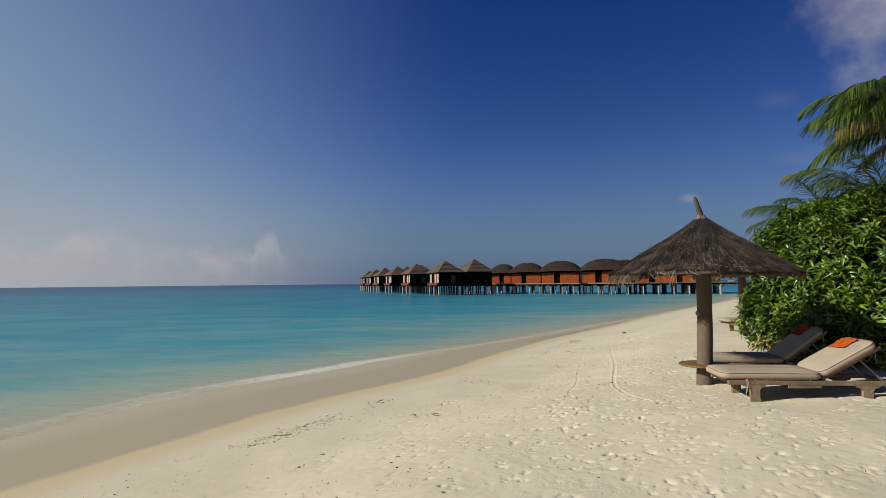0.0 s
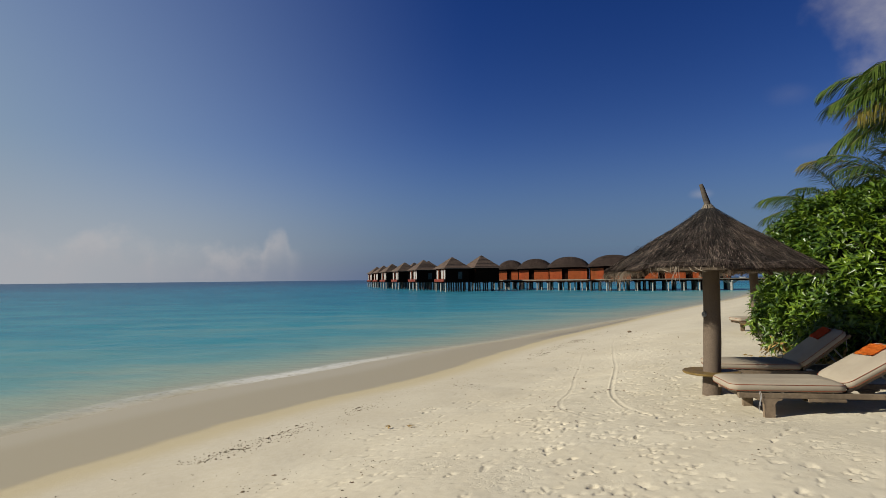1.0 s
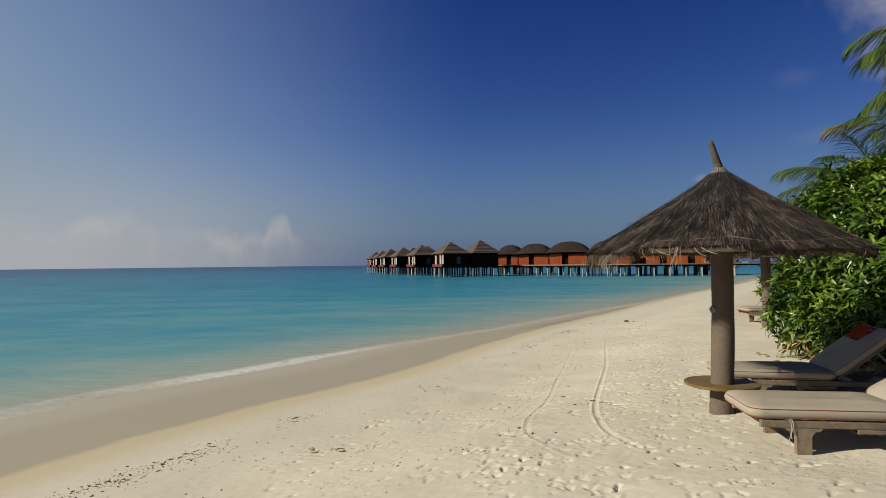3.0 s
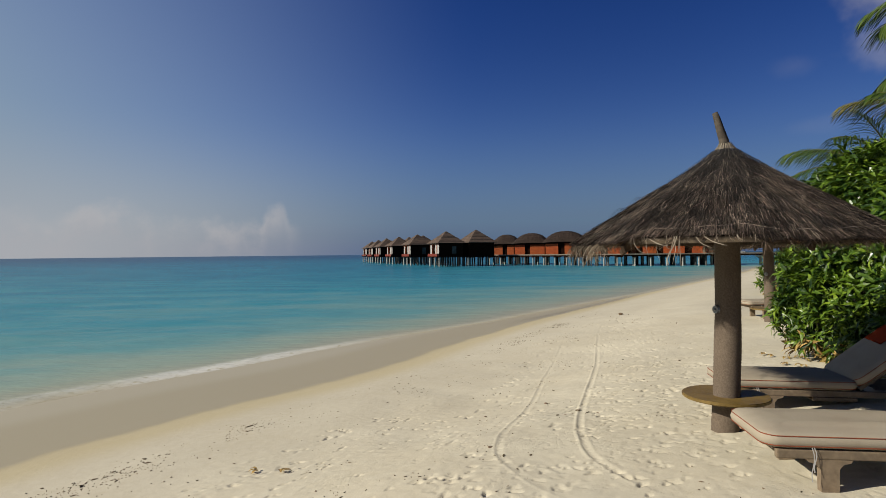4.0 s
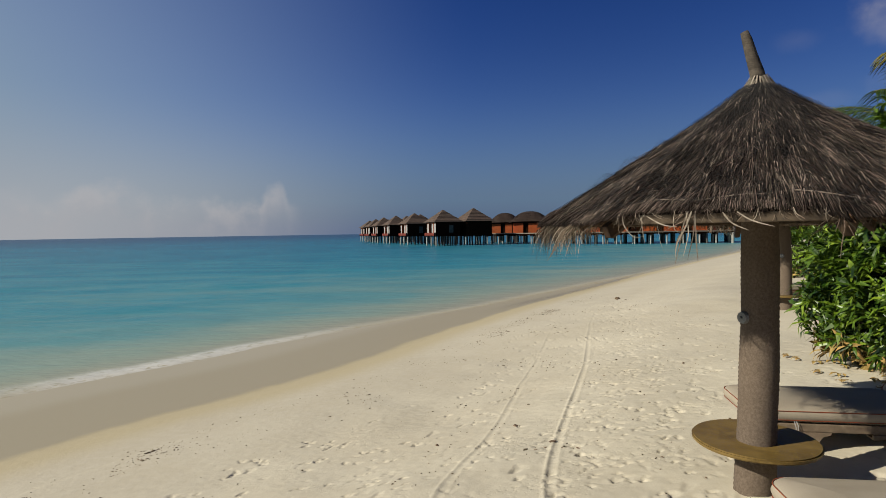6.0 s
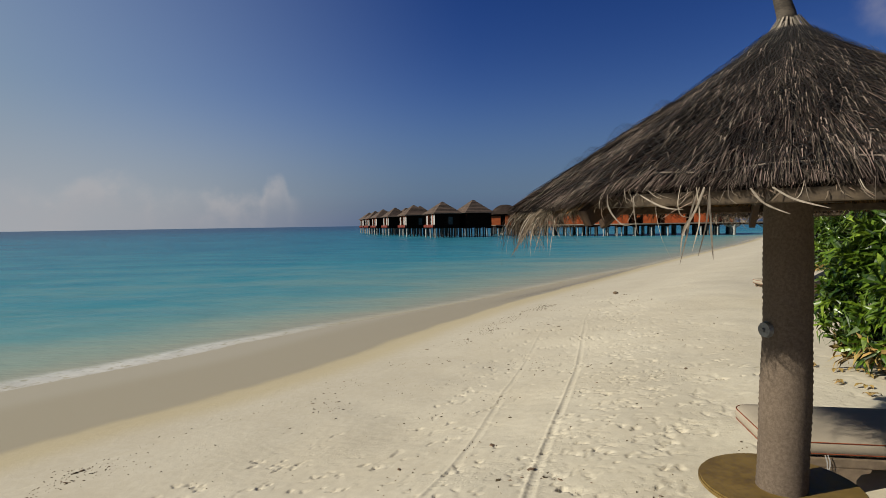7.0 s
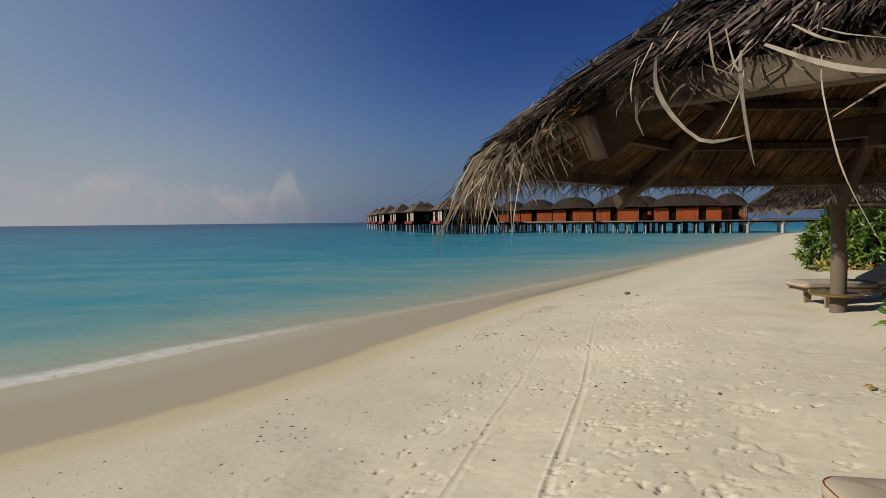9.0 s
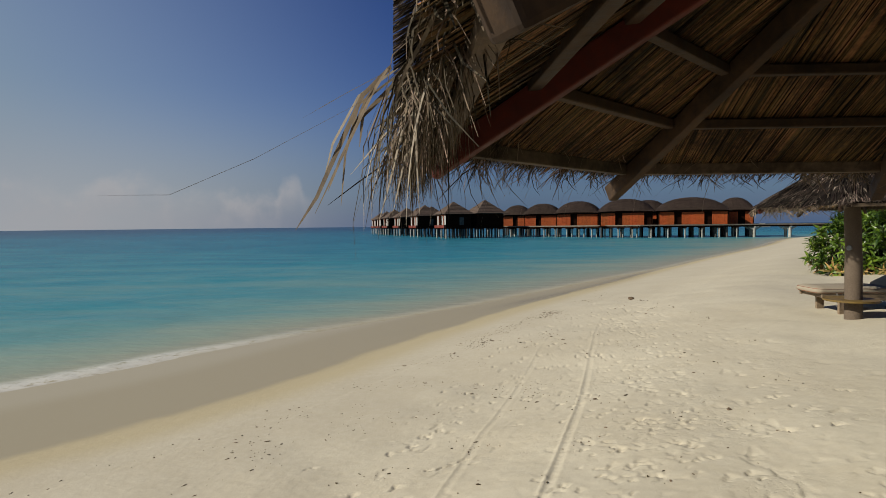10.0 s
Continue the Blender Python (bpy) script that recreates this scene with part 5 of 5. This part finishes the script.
def pile_post(parent, x, y, top, r=0.17, bottom=-2.6, material=None):
    bm = bmesh.new()
    bmesh.ops.create_cone(bm, cap_ends=True, segments=10, radius1=r, radius2=r * 0.94, depth=top - bottom)
    bmesh.ops.translate(bm, verts=bm.verts, vec=(x, y, (top + bottom) / 2))
    return part("post", bm, material or PILE, parent)


def pavilion(root, x0, half, eave, top, floor, curtains):
    """A square room on piles with a pyramid roof."""
    w = half - 0.55
    bm = bmesh.new()
    box(bm, (2 * w + 0.5, 2 * w + 0.5, 0.28), pose(x0, 0, floor), 0.02, 1)
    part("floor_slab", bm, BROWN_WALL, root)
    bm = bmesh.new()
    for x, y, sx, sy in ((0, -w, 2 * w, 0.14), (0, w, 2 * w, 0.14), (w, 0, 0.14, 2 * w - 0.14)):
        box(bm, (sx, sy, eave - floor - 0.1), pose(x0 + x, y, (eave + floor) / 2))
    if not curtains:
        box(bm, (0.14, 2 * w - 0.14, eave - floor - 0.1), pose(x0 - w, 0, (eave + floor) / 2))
    part("wall", bm, BROWN_WALL, root, "dark brown boarded walls with the eaves' shade in their tone")
    bm = bmesh.new()
    hip_roof(bm, half, half, eave, top, 0.05)
    bmesh.ops.translate(bm, verts=bm.verts, vec=(x0, 0, 0))
    part("roof", bm, SHINGLE, root, "grey-brown shingled pyramid roof")
    for i in range(4):
        for j in range(3):
            # outer row pale as if lit, rows behind coloured as shaded
            pile_post(root, x0 - w + 2 * w * i / 3, -w + w * j, floor, material=PILE if i == 0 and curtains else SHADED_PILE)
    if curtains:
        # the glazed seaward side: posts, panes with drawn curtains, a red balcony front
        for k in range(5):
            y = -w + 2 * w * k / 4
            bm = bmesh.new()
            box(bm, (0.14, 0.14, eave - floor), pose(x0 - w, y, (eave + floor) / 2), 0.01, 1)
            part("post", bm, RUST_WALL if k % 2 else BROWN_WALL, root)
        for k in range(4):
            y = -w + 2 * w * (k + 0.5) / 4
            win = new("window")
            win.parent = root
            for name, dz in (("window_sill", floor + 0.18), ("window_head", eave - 0.22)):
                bm = bmesh.new()
                box(bm, (0.09, w / 2 - 0.15, 0.14), pose(x0 - w, y, dz), 0.01, 1)
                part(name, bm, RUST_WALL, win)
            bm = bmesh.new()
            folds = 14
            a = [bm.verts.new((x0 - w + 0.04 + 0.05 * math.sin(i * 1.9), y + (w / 2 - 0.17) * (i / folds - 0.5), floor + 0.26)) for i in range(folds + 1)]
            b = [bm.verts.new((v.co.x, v.co.y, eave - 0.30)) for v in a]
            for i in range(folds):
                bm.faces.new((a[i], a[i + 1], b[i + 1], b[i]))
            part("curtain", bm, CURTAIN if k != 2 else BROWN_WALL, win, "drawn white curtain" if k != 2 else "")
        bm = bmesh.new()
        box(bm, (0.5, 2 * w + 0.1, 0.14), pose(x0 - w - 0.25, 0, floor + 0.02), 0.01, 1)
        part("balcony_floor", bm, BROWN_WALL, root)
        for k in range(5):
            bm = bmesh.new()
            box(bm, (0.05, 2 * w + 0.1, 0.10), pose(x0 - w - 0.48, 0, floor + 0.12 + k * 0.11))
            part("balcony_board", bm, RED_RAIL, root)
        bm = bmesh.new()
        box(bm, (0.45, 0.05, 0.55), pose(x0 - w - 0.25, -w - 0.03, floor + 0.34))
        part("balcony_side", bm, RED_RAIL, root, "red painted balcony side")
        # window in the shaded wall
        bm = bmesh.new()
        box(bm, (0.9, 0.06, 1.5), pose(x0 + w * 0.25, -w - 0.075, floor + 1.35), 0.01, 1)
        part("shutter", bm, SHADED_PILE, root, "grey window shutter")


def build_villa():
    root = thing("water_villa", Matrix.Identity(4), "dark timber villa with shingled pyramid roofs on piles in the lagoon", "villa", "water villas")
    pavilion(root, 0.0, 3.15, 4.75, 7.25, 2.0, True)
    pavilion(root, 6.9, 3.35, 4.85, 7.65, 2.0, False)
    bm = bmesh.new()
    box(bm, (1.6, 3.2, 0.22), pose(3.45, 0.5, 1.98))
    part("link_deck", bm, BROWN_WALL, root)
    return root


def build_barrel_house(m, wide, label):
    """A long pier house with an arched, turtle-backed roof."""
    root = thing("pier_house", m, label, "house", "arched houses along the pier")
    a, b, floor, eave, top = wide / 2, 3.6, 2.2, 4.6, 7.1
    bm = bmesh.new()
    box(bm, (wide - 0.6, 2 * b - 1.0, 0.25), pose(0, 0, floor - 0.12), 0.02, 1)
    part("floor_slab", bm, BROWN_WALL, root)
    # shade on the end walls is put into the board colour
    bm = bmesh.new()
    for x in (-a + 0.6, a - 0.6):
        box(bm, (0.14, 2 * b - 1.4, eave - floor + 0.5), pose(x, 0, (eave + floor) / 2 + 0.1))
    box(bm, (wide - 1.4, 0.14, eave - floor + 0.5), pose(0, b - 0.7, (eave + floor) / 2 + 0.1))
    part("wall", bm, BROWN_WALL, root, "boarded end walls darkened as the shaded side")
    # seaward front: orange boarded bays with dark doorways between
    n = max(4, int(wide / 1.35))
    for k in range(n):
        x = -a + 0.75 + (wide - 1.5) * (k + 0.5) / n
        bw = (wide - 1.5) / n
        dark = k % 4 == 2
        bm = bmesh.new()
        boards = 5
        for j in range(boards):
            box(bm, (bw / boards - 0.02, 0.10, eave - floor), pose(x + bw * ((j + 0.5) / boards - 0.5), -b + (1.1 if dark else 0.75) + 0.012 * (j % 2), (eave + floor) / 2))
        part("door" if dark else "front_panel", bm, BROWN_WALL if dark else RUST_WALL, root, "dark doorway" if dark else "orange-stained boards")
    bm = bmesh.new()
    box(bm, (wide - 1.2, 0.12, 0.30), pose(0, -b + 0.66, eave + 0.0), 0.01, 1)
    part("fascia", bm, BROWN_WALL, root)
    bm = bmesh.new()
    nx, ny = 26, 14
    def rise(x, y):
        return eave + (top - eave) * max(0.0, 1 - abs(x) ** 2.3) ** 0.72 * (1 - 0.92 * abs(y) ** 1.7)
    rows = [[bm.verts.new((a * (2 * i / nx - 1), b * (2 * j / ny - 1), rise(2 * i / nx - 1, 2 * j / ny - 1) + (0.03 if i % 2 else 0))) for j in range(ny + 1)] for i in range(nx + 1)]
    for i in range(nx):
        for j in range(ny):
            bm.faces.new((rows[i][j], rows[i + 1][j], rows[i + 1][j + 1], rows[i][j + 1]))
    bmesh.ops.solidify(bm, geom=bm.faces[:], thickness=0.16)
    part("roof", bm, BARREL, root, "dark brown arched shingle roof")
    rows_ = int(wide / 1.7)
    for i in range(rows_):
        # under-floor shade is put into the colour of these pile rows
        for y in (-b + 0.8, -b / 2, 0, b / 2, b - 0.8):
            pile_post(root, -a + 0.8 + (wide - 1.6) * i / (rows_ - 1), y, floor - 0.2, material=SHADED_PILE)
    return root


def build_pier():
    line = [Vector(p) for p in ((2.0, 135.0, 0), (14.0, 126.5, 0), (24.0, 116.5, 0), (32.0, 109.0, 0), (60.0, 107.0, 0), (100.0, 107.0, 0), (140.0, 108.0, 0))]
    root = thing("pier", Matrix.Identity(4), "weathered timber pier on pale piles across the shallow lagoon", "pier")
    for a, b in zip(line[:-1], line[1:]):
        d = (b - a).normalized()
        bm = bmesh.new()
        beam(bm, a + Vector((0, 0, 2.13)) - d * 0.4, b + Vector((0, 0, 2.13)) + d * 0.4, 2.5, 0.14, 0.01)
        part("deck", bm, DECK, root, "grey-brown plank deck")
        s = Vector((-d.y, d.x, 0))
        for side in (-1, 1):
            bm = bmesh.new()
            beam(bm, a + s * 0.95 * side + Vector((0, 0, 1.93)), b + s * 0.95 * side + Vector((0, 0, 1.93)), 0.16, 0.26, 0.01)
            part("bearer", bm, BROWN_WALL, root)
            bm = bmesh.new()
            beam(bm, a + s * 1.2 * side + Vector((0, 0, 2.235)), b + s * 1.2 * side + Vector((0, 0, 2.235)), 0.12, 0.09, 0.01)
            part("kerb", bm, DECK, root)
        n = max(1, int((b - a).length / 2.6))
        for k in range(n):
            p = a.lerp(b, (k + 0.5) / n)
            far = p.x > 50
            if far and k % 2:
                continue
            for side in (-0.8, 0.8):
                q = p + s * side
                pile_post(root, q.x, q.y, 1.80, 0.26 if far else 0.14)
            bm = bmesh.new()
            beam(bm, p - s * 1.15 + Vector((0, 0, 1.74)), p + s * 1.15 + Vector((0, 0, 1.74)), 0.30, 0.22, 0.01)
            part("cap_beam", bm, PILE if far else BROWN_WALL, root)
            if far:
                for side in (-1, 1):
                    for e in (-1, 1):
                        bm = bmesh.new()
                        beam(bm, p + s * 0.8 * side + Vector((0, 0, 1.2)), p + s * 0.8 * side + d * e * 1.0 + Vector((0, 0, 1.82)), 0.2, 0.2, 0.01)
                        part("corbel", bm, PILE, root)


build_pier()
villa = build_villa()
TURN = 25.0
VILLAS = ((-1.8, 120.0, 1.0), (-9.2, 136.0, 1.0), (-15.7, 153.0, 1.0), (-20.9, 166.0, 1.0), (-26.2, 184.0, 1.0), (-31.5, 203.0, 1.0))
for i, (vx, vy, k) in enumerate(VILLAS):
    m = pose(vx, vy, 0, 0, 0, TURN)
    if i == 0:
        villa.matrix_world = m
    else:
        copy_thing(villa, m)
for hx, hy, wide in ((12.2, 141.0, 7.0), (17.3, 133.0, 8.4), (23.2, 122.5, 9.2), (30.6, 114.5, 10.2), (36.4, 121.0, 8.0), (41.3, 111.5, 12.4), (50.2, 114.5, 6.2)):
    build_barrel_house(pose(hx, hy, 0, 0, 0, -14), wide, "orange boarded pier house with a dark arched roof")

# ---- the beach ----
umbrella = build_umbrella(2, 3)
umbrella.matrix_world = pose(5.225, 8.685, 0.86)
second = build_umbrella(1, 4)
second.matrix_world = pose(9.72, 16.65, ground_at(9.72, 16.65) - 0.11, 0, 0, 20)
tagged(second, "grey thatched beach umbrella with a round shelf beside a shrub")

build_lounger(pose(4.81, 7.50, 1.0, 0, 0, -5), CANVAS, 30, "wooden sun lounger with beige cushions and terracotta piping, back raised", 11)
build_lounger(pose(5.43, 9.45, 0.94, 0, 0, -7), CANVAS, 38, "wooden sun lounger with beige cushions half in the umbrella's shade", 12)
build_lounger(pose(9.48, 17.40, ground_at(9.9, 17.4) + 0.06, 0, 0, 0), CANVAS, 26, "wooden sun lounger with a beige cushion under the far umbrella", 13)


def on_back(m, lean, along):
    return m @ pose(1.255, 0, 0.272, 0, -lean, 0) @ pose(along, 0, 0.03 + 0.122)


build_towel(on_back(pose(4.81, 7.50, 1.0, 0, 0, -5), 30, 0.60) @ pose(0, 0.06, 0, 0, 0, 6), ORANGE, "bright orange folded cloth on the raised back cushion", 1)
build_towel(on_back(pose(5.43, 9.45, 0.94, 0, 0, -7), 38, 0.62) @ pose(0, 0.06, 0, 0, 0, -5), RED_CLOTH, "red folded cloth on the shaded back cushion", 2)

build_shrub([((cx + 0.13, cy, cz), r) for (cx, cy, cz), r in [((8.15, 11.55, 1.75), (0.85, 0.75, 0.80)), ((8.25, 10.75, 1.80), (0.92, 0.85, 0.85)), ((8.35, 9.75, 1.80), (0.95, 0.90, 0.90)), ((8.75, 8.70, 1.85), (1.0, 0.9, 0.95)),
             ((8.45, 11.25, 2.65), (0.95, 0.95, 0.80)), ((8.50, 10.15, 2.75), (0.95, 0.95, 0.85)), ((8.95, 9.0, 2.8), (1.0, 0.95, 0.9)), ((8.85, 11.1, 3.35), (0.95, 0.95, 0.62)),
             ((9.05, 10.0, 3.4), (0.95, 0.95, 0.70)), ((9.3, 8.7, 3.3), (0.95, 0.9, 0.7)), ((9.5, 7.4, 2.2), (1.0, 0.9, 1.2)), ((9.9, 6.2, 2.2), (1.1, 0.9, 1.2)),
             ((8.75, 11.9, 3.15), (0.9, 0.85, 0.80)), ((9.6, 11.9, 3.0), (1.0, 0.9, 1.25))]], 120, 0.150, "dense glossy green beach shrub beside the loungers", 21, 1.08)
build_shrub([((14.9, 24.4, 1.5), (1.2, 1.1, 1.0)), ((15.7, 23.5, 1.8), (1.2, 1.2, 1.2)), ((16.3, 25.0, 2.2), (1.5, 1.3, 1.4)), ((17.4, 23.8, 2.0), (1.5, 1.4, 1.5)), ((19.2, 24.6, 2.2), (1.8, 1.6, 1.7)),
             ((21.6, 26.5, 2.3), (2.2, 2.0, 1.8))], 34, 0.20, "green beach shrub behind the far umbrella", 22, 0.95)

build_palm((12.6, 12.5, 6.0), 1.1, ((262, 40, 3.2, 1.55, 0), (256, 30, 3.2, 1.3, 0), (256, 14, 3.4, 0.95, 1), (263, -6, 2.5, 0.8, 1), (246, 28, 3.2, 1.4, 0), (272, 34, 3.2, 1.5, 0), (240, 40, 3.2, 1.5, 0), (259, 22, 3.5, 1.15, 0), (268, 24, 3.4, 1.1, 0), (251, 34, 3.5, 1.3, 0), (266, 4, 3.1, 0.9, 0),
                                      (285, 12, 3.0, 1.2, 0), (300, 45, 3.2, 1.5, 0), (215, 20, 3.2, 1.4, 0), (340, 30, 3.2, 1.4, 0), (20, 40, 3.2, 1.4, 0), (70, 30, 3.2, 1.4, 0), (130, 35, 3.2, 1.4, 0), (180, 30, 3.2, 1.4, 0)),
           "coconut palm with drooping green and yellowing fronds behind the shrub", 41)
build_palm((10.25, 13.2, 3.70), 1.1, ((268, 24, 2.0, 1.0, 0), (258, 12, 1.8, 0.9, 0), (278, 38, 2.0, 1.1, 0), (292, 20, 1.7, 1.0, 0), (248, 42, 1.9, 1.1, 0), (310, 42, 1.9, 1.1, 0), (236, 18, 1.7, 1.0, 0), (255, 62, 1.6, 1.0, 0),
                                     (20, 35, 1.8, 1.1, 0), (80, 30, 1.8, 1.1, 0)), "young palm with dark green fronds above the shrub", 42)
build_palm((10.80, 11.94, 3.75), 1.1, ((300, 56, 2.5, 1.5, 1), (310, 34, 1.9, 1.3, 0), (280, 58, 2.3, 1.5, 0), (322, 72, 1.9, 1.4, 0), (284, 38, 1.9, 1.2, 1), (262, 50, 2.2, 1.5, 0), (240, 60, 2.2, 1.4, 0),
                                       (335, 55, 1.9, 1.4, 0), (200, 55, 2.2, 1.4, 0), (40, 55, 2.2, 1.4, 0), (110, 50, 2.2, 1.4, 0)), "half-grown palm with yellow-green stalks rising out of the shrub", 43)


# ---- wrack and litter on the sand ----
def build_wrack():
    rnd = random.Random(9)
    grid = np.random.default_rng(9)
    x, y = grid.uniform(-3, 8, 130000), grid.uniform(4, 27, 130000)
    d = inland(x, y)
    z = surface_at(x, y)
    patch, fine = lattice(x, y, 0.55, 21), lattice(x, y, 2.2, 22)
    line = 0.8 * np.exp(-((d - 3.35 - 0.5 * (patch - 0.5)) / 0.26) ** 2) * np.clip(fine * 2.6 - 0.75, 0, 1) * np.clip(patch * 2.4 - 0.5, 0.1, 1)
    strewn = 0.12 * np.clip((d - 3.3) / 0.4, 0, 1) * np.clip(fine * 3 - 1.55, 0, 1) * np.clip((9.5 - d) / 4, 0.0, 1)
    beside = x - np.interp(y, [8, 11, 13.5, 16.5, 19.5, 24], [3.9, 4.4, 5.1, 5.85, 6.6, 8.0])
    trodden = 0.07 * np.exp(-((beside - 0.5) / 0.55) ** 2) * np.clip(fine * 3 - 1.2, 0, 1)
    keep = grid.random(x.size) < np.maximum(np.maximum(line, strewn), trodden)
    bits = Pile()
    for px, py, pz in zip(x[keep], y[keep], z[keep]):
        size = min(0.0048 * math.exp(abs(rnd.gauss(0, 0.8))), 0.045)
        a = rnd.uniform(0, 6.28)
        u = Vector((math.cos(a), math.sin(a), rnd.uniform(-0.05, 0.05))) * size
        v = Vector((-math.sin(a), math.cos(a), rnd.uniform(-0.05, 0.05))) * size * rnd.uniform(0.2, 0.7)
        c = Vector((px, py, pz + 0.002))
        low = Vector((0, 0, 0.012))
        tip = c + Vector((rnd.gauss(0, 0.2) * size, rnd.gauss(0, 0.2) * size, size * rnd.uniform(0.1, 0.3)))
        bits.add([c + u, c + v, c - u * rnd.uniform(0.6, 1), c - v, tip, c + u * 0.6 - low, c + v * 0.6 - low, c - u * 0.6 - low, c - v * 0.6 - low],
                 [(0, 1, 4), (1, 2, 4), (2, 3, 4), (3, 0, 4), (0, 5, 6, 1), (1, 6, 7, 2), (2, 7, 8, 3), (3, 8, 5, 0)])
    tagged(mesh_part("beach_litter", bits.mesh(), DEBRIS), "dark bits of leaf and coral scattered on the sand", "debris", kind="stuff")


build_wrack()


def build_husk(x, y, r):
    bm = bmesh.new()
    bmesh.ops.create_icosphere(bm, subdivisions=3, radius=r)
    for v in bm.verts:
        k = 1 + 0.18 * noise.noise(v.co * 14)
        v.co = Vector((v.co.x * 1.35 * k, v.co.y * k, v.co.z * 0.75 * k))
    ob = part("coconut_husk", bm, DEBRIS, None, "", True)
    ob.location = (x, y, ground_at(x, y) + r * 0.45)
    tagged(ob, "dry brown coconut husk lying on the sand", "coconut husk")


def build_fallen_leaf(x, y, turn):
    pile = Pile()
    for k in range(3):
        a = turn + k * 0.8
        leaf_blade(pile, Vector((0, 0, 0.01)), Vector((math.cos(a), math.sin(a), 0.12)), Vector((0, 0, 1)), 0.12 - 0.02 * k, 0.04, 1.2)
    ob = mesh_part("fallen_leaf", pile.mesh(), OLD_LEAF)
    ob.location = (x, y, float(surface_at(x, y)) + 0.004)
    tagged(ob, "curled dry yellow leaf on the sand", "leaf", "leaves on the sand")


build_husk(7.95, 22.7, 0.06)
build_fallen_leaf(0.90, 8.81, 0.4)
build_fallen_leaf(0.62, 8.95, 2.6)
drop = random.Random(17)
for k in range(22):
    ly = 8.9 + 3.2 * k / 21 + drop.gauss(0, 0.1)
    build_fallen_leaf(7.38 + 0.05 * abs(ly - 10.5) + drop.gauss(0, 0.13), ly, drop.uniform(0, 6))


# ---- strap-leaved plants and far boats ----
def build_strap_plant(x, y, z, count, tall, seed):
    rnd = random.Random(seed)
    root = thing("strap_plant", pose(x, y, z), "clump of long arching yellow-green strap leaves in the shrub", "plant", "strap plants")
    blades = Pile()
    for k in range(count):
        a = rnd.uniform(0, 2 * math.pi)
        out = Vector((math.cos(a), math.sin(a), 0))
        long, lean = tall * rnd.uniform(0.6, 1.0), rnd.uniform(0.15, 0.75)
        p, d = [out * 0.04], (out * lean + Vector((0, 0, 1))).normalized()
        for i in range(6):
            p.append(p[-1] + d * long / 6)
            d = (d + out * 0.12 - Vector((0, 0, 0.10 + 0.10 * i * lean))).normalized()
        w = rnd.uniform(0.022, 0.036)
        blades.strip(p, [w * 0.7, w, w, w * 0.9, w * 0.7, w * 0.4, w * 0.05], out + Vector((0, 0, 0.5)))
    mesh_part("blade", blades.mesh(), FROND_DRY if seed % 2 else FROND, root)
    base = [(0, 0, -0.5), (0, 0, 0.0), (0, 0, 0.12)]
    mesh_part("stem", raw(*tube(base, [0.06, 0.06, 0.05], 8)), STALK, root)


for k, (px, py, pz) in enumerate(((8.75, 10.2, 3.1), (8.95, 9.3, 3.0), (9.35, 10.9, 3.5), (8.35, 9.35, 2.2), (9.6, 9.9, 3.6))):
    build_strap_plant(px, py, pz, 34, 1.25, 61 + k)


def build_boat(x, y, long, turn):
    root = thing("boat", pose(x, y, 0, 0, 0, turn), "small white boat moored far out on the lagoon", "boat", "boats on the lagoon")
    bm = bmesh.new()
    rows = []
    for i in range(9):
        f = i / 8
        w = 0.95 * math.sin(math.pi * min(f * 0.85 + 0.13, 1.0)) ** 0.6 + 0.03
        sheer = 0.9 + 0.5 * (f - 0.45) ** 2 * 4
        rows.append([bm.verts.new((long * (f - 0.5), sy * w * k, zz)) for sy, k, zz in ((-1, 1, sheer), (-1, 0.75, 0.1), (0, 0, -0.35), (1, 0.75, 0.1), (1, 1, sheer))])
    for a, b in zip(rows[:-1], rows[1:]):
        for k in range(4):
            bm.faces.new((a[k], a[k + 1], b[k + 1], b[k]))
        bm.faces.new((a[4], a[0], b[0], b[4]))
    bm.faces.new(rows[0])
    bm.faces.new(list(reversed(rows[-1])))
    part("hull", bm, CURTAIN, root, "white painted hull")
    bm = bmesh.new()
    box(bm, (long * 0.38, 1.5, 1.2), pose(-0.3, 0, 1.5), 0.12)
    part("cabin", bm, CURTAIN, root)
    bm = bmesh.new()
    box(bm, (long * 0.46, 1.8, 0.12), pose(-0.3, 0, 2.16), 0.04)
    part("canopy", bm, CURTAIN, root)


build_boat(214.0, 345.0, 8.5, 10)
build_boat(158.0, 330.0, 7.5, -15)
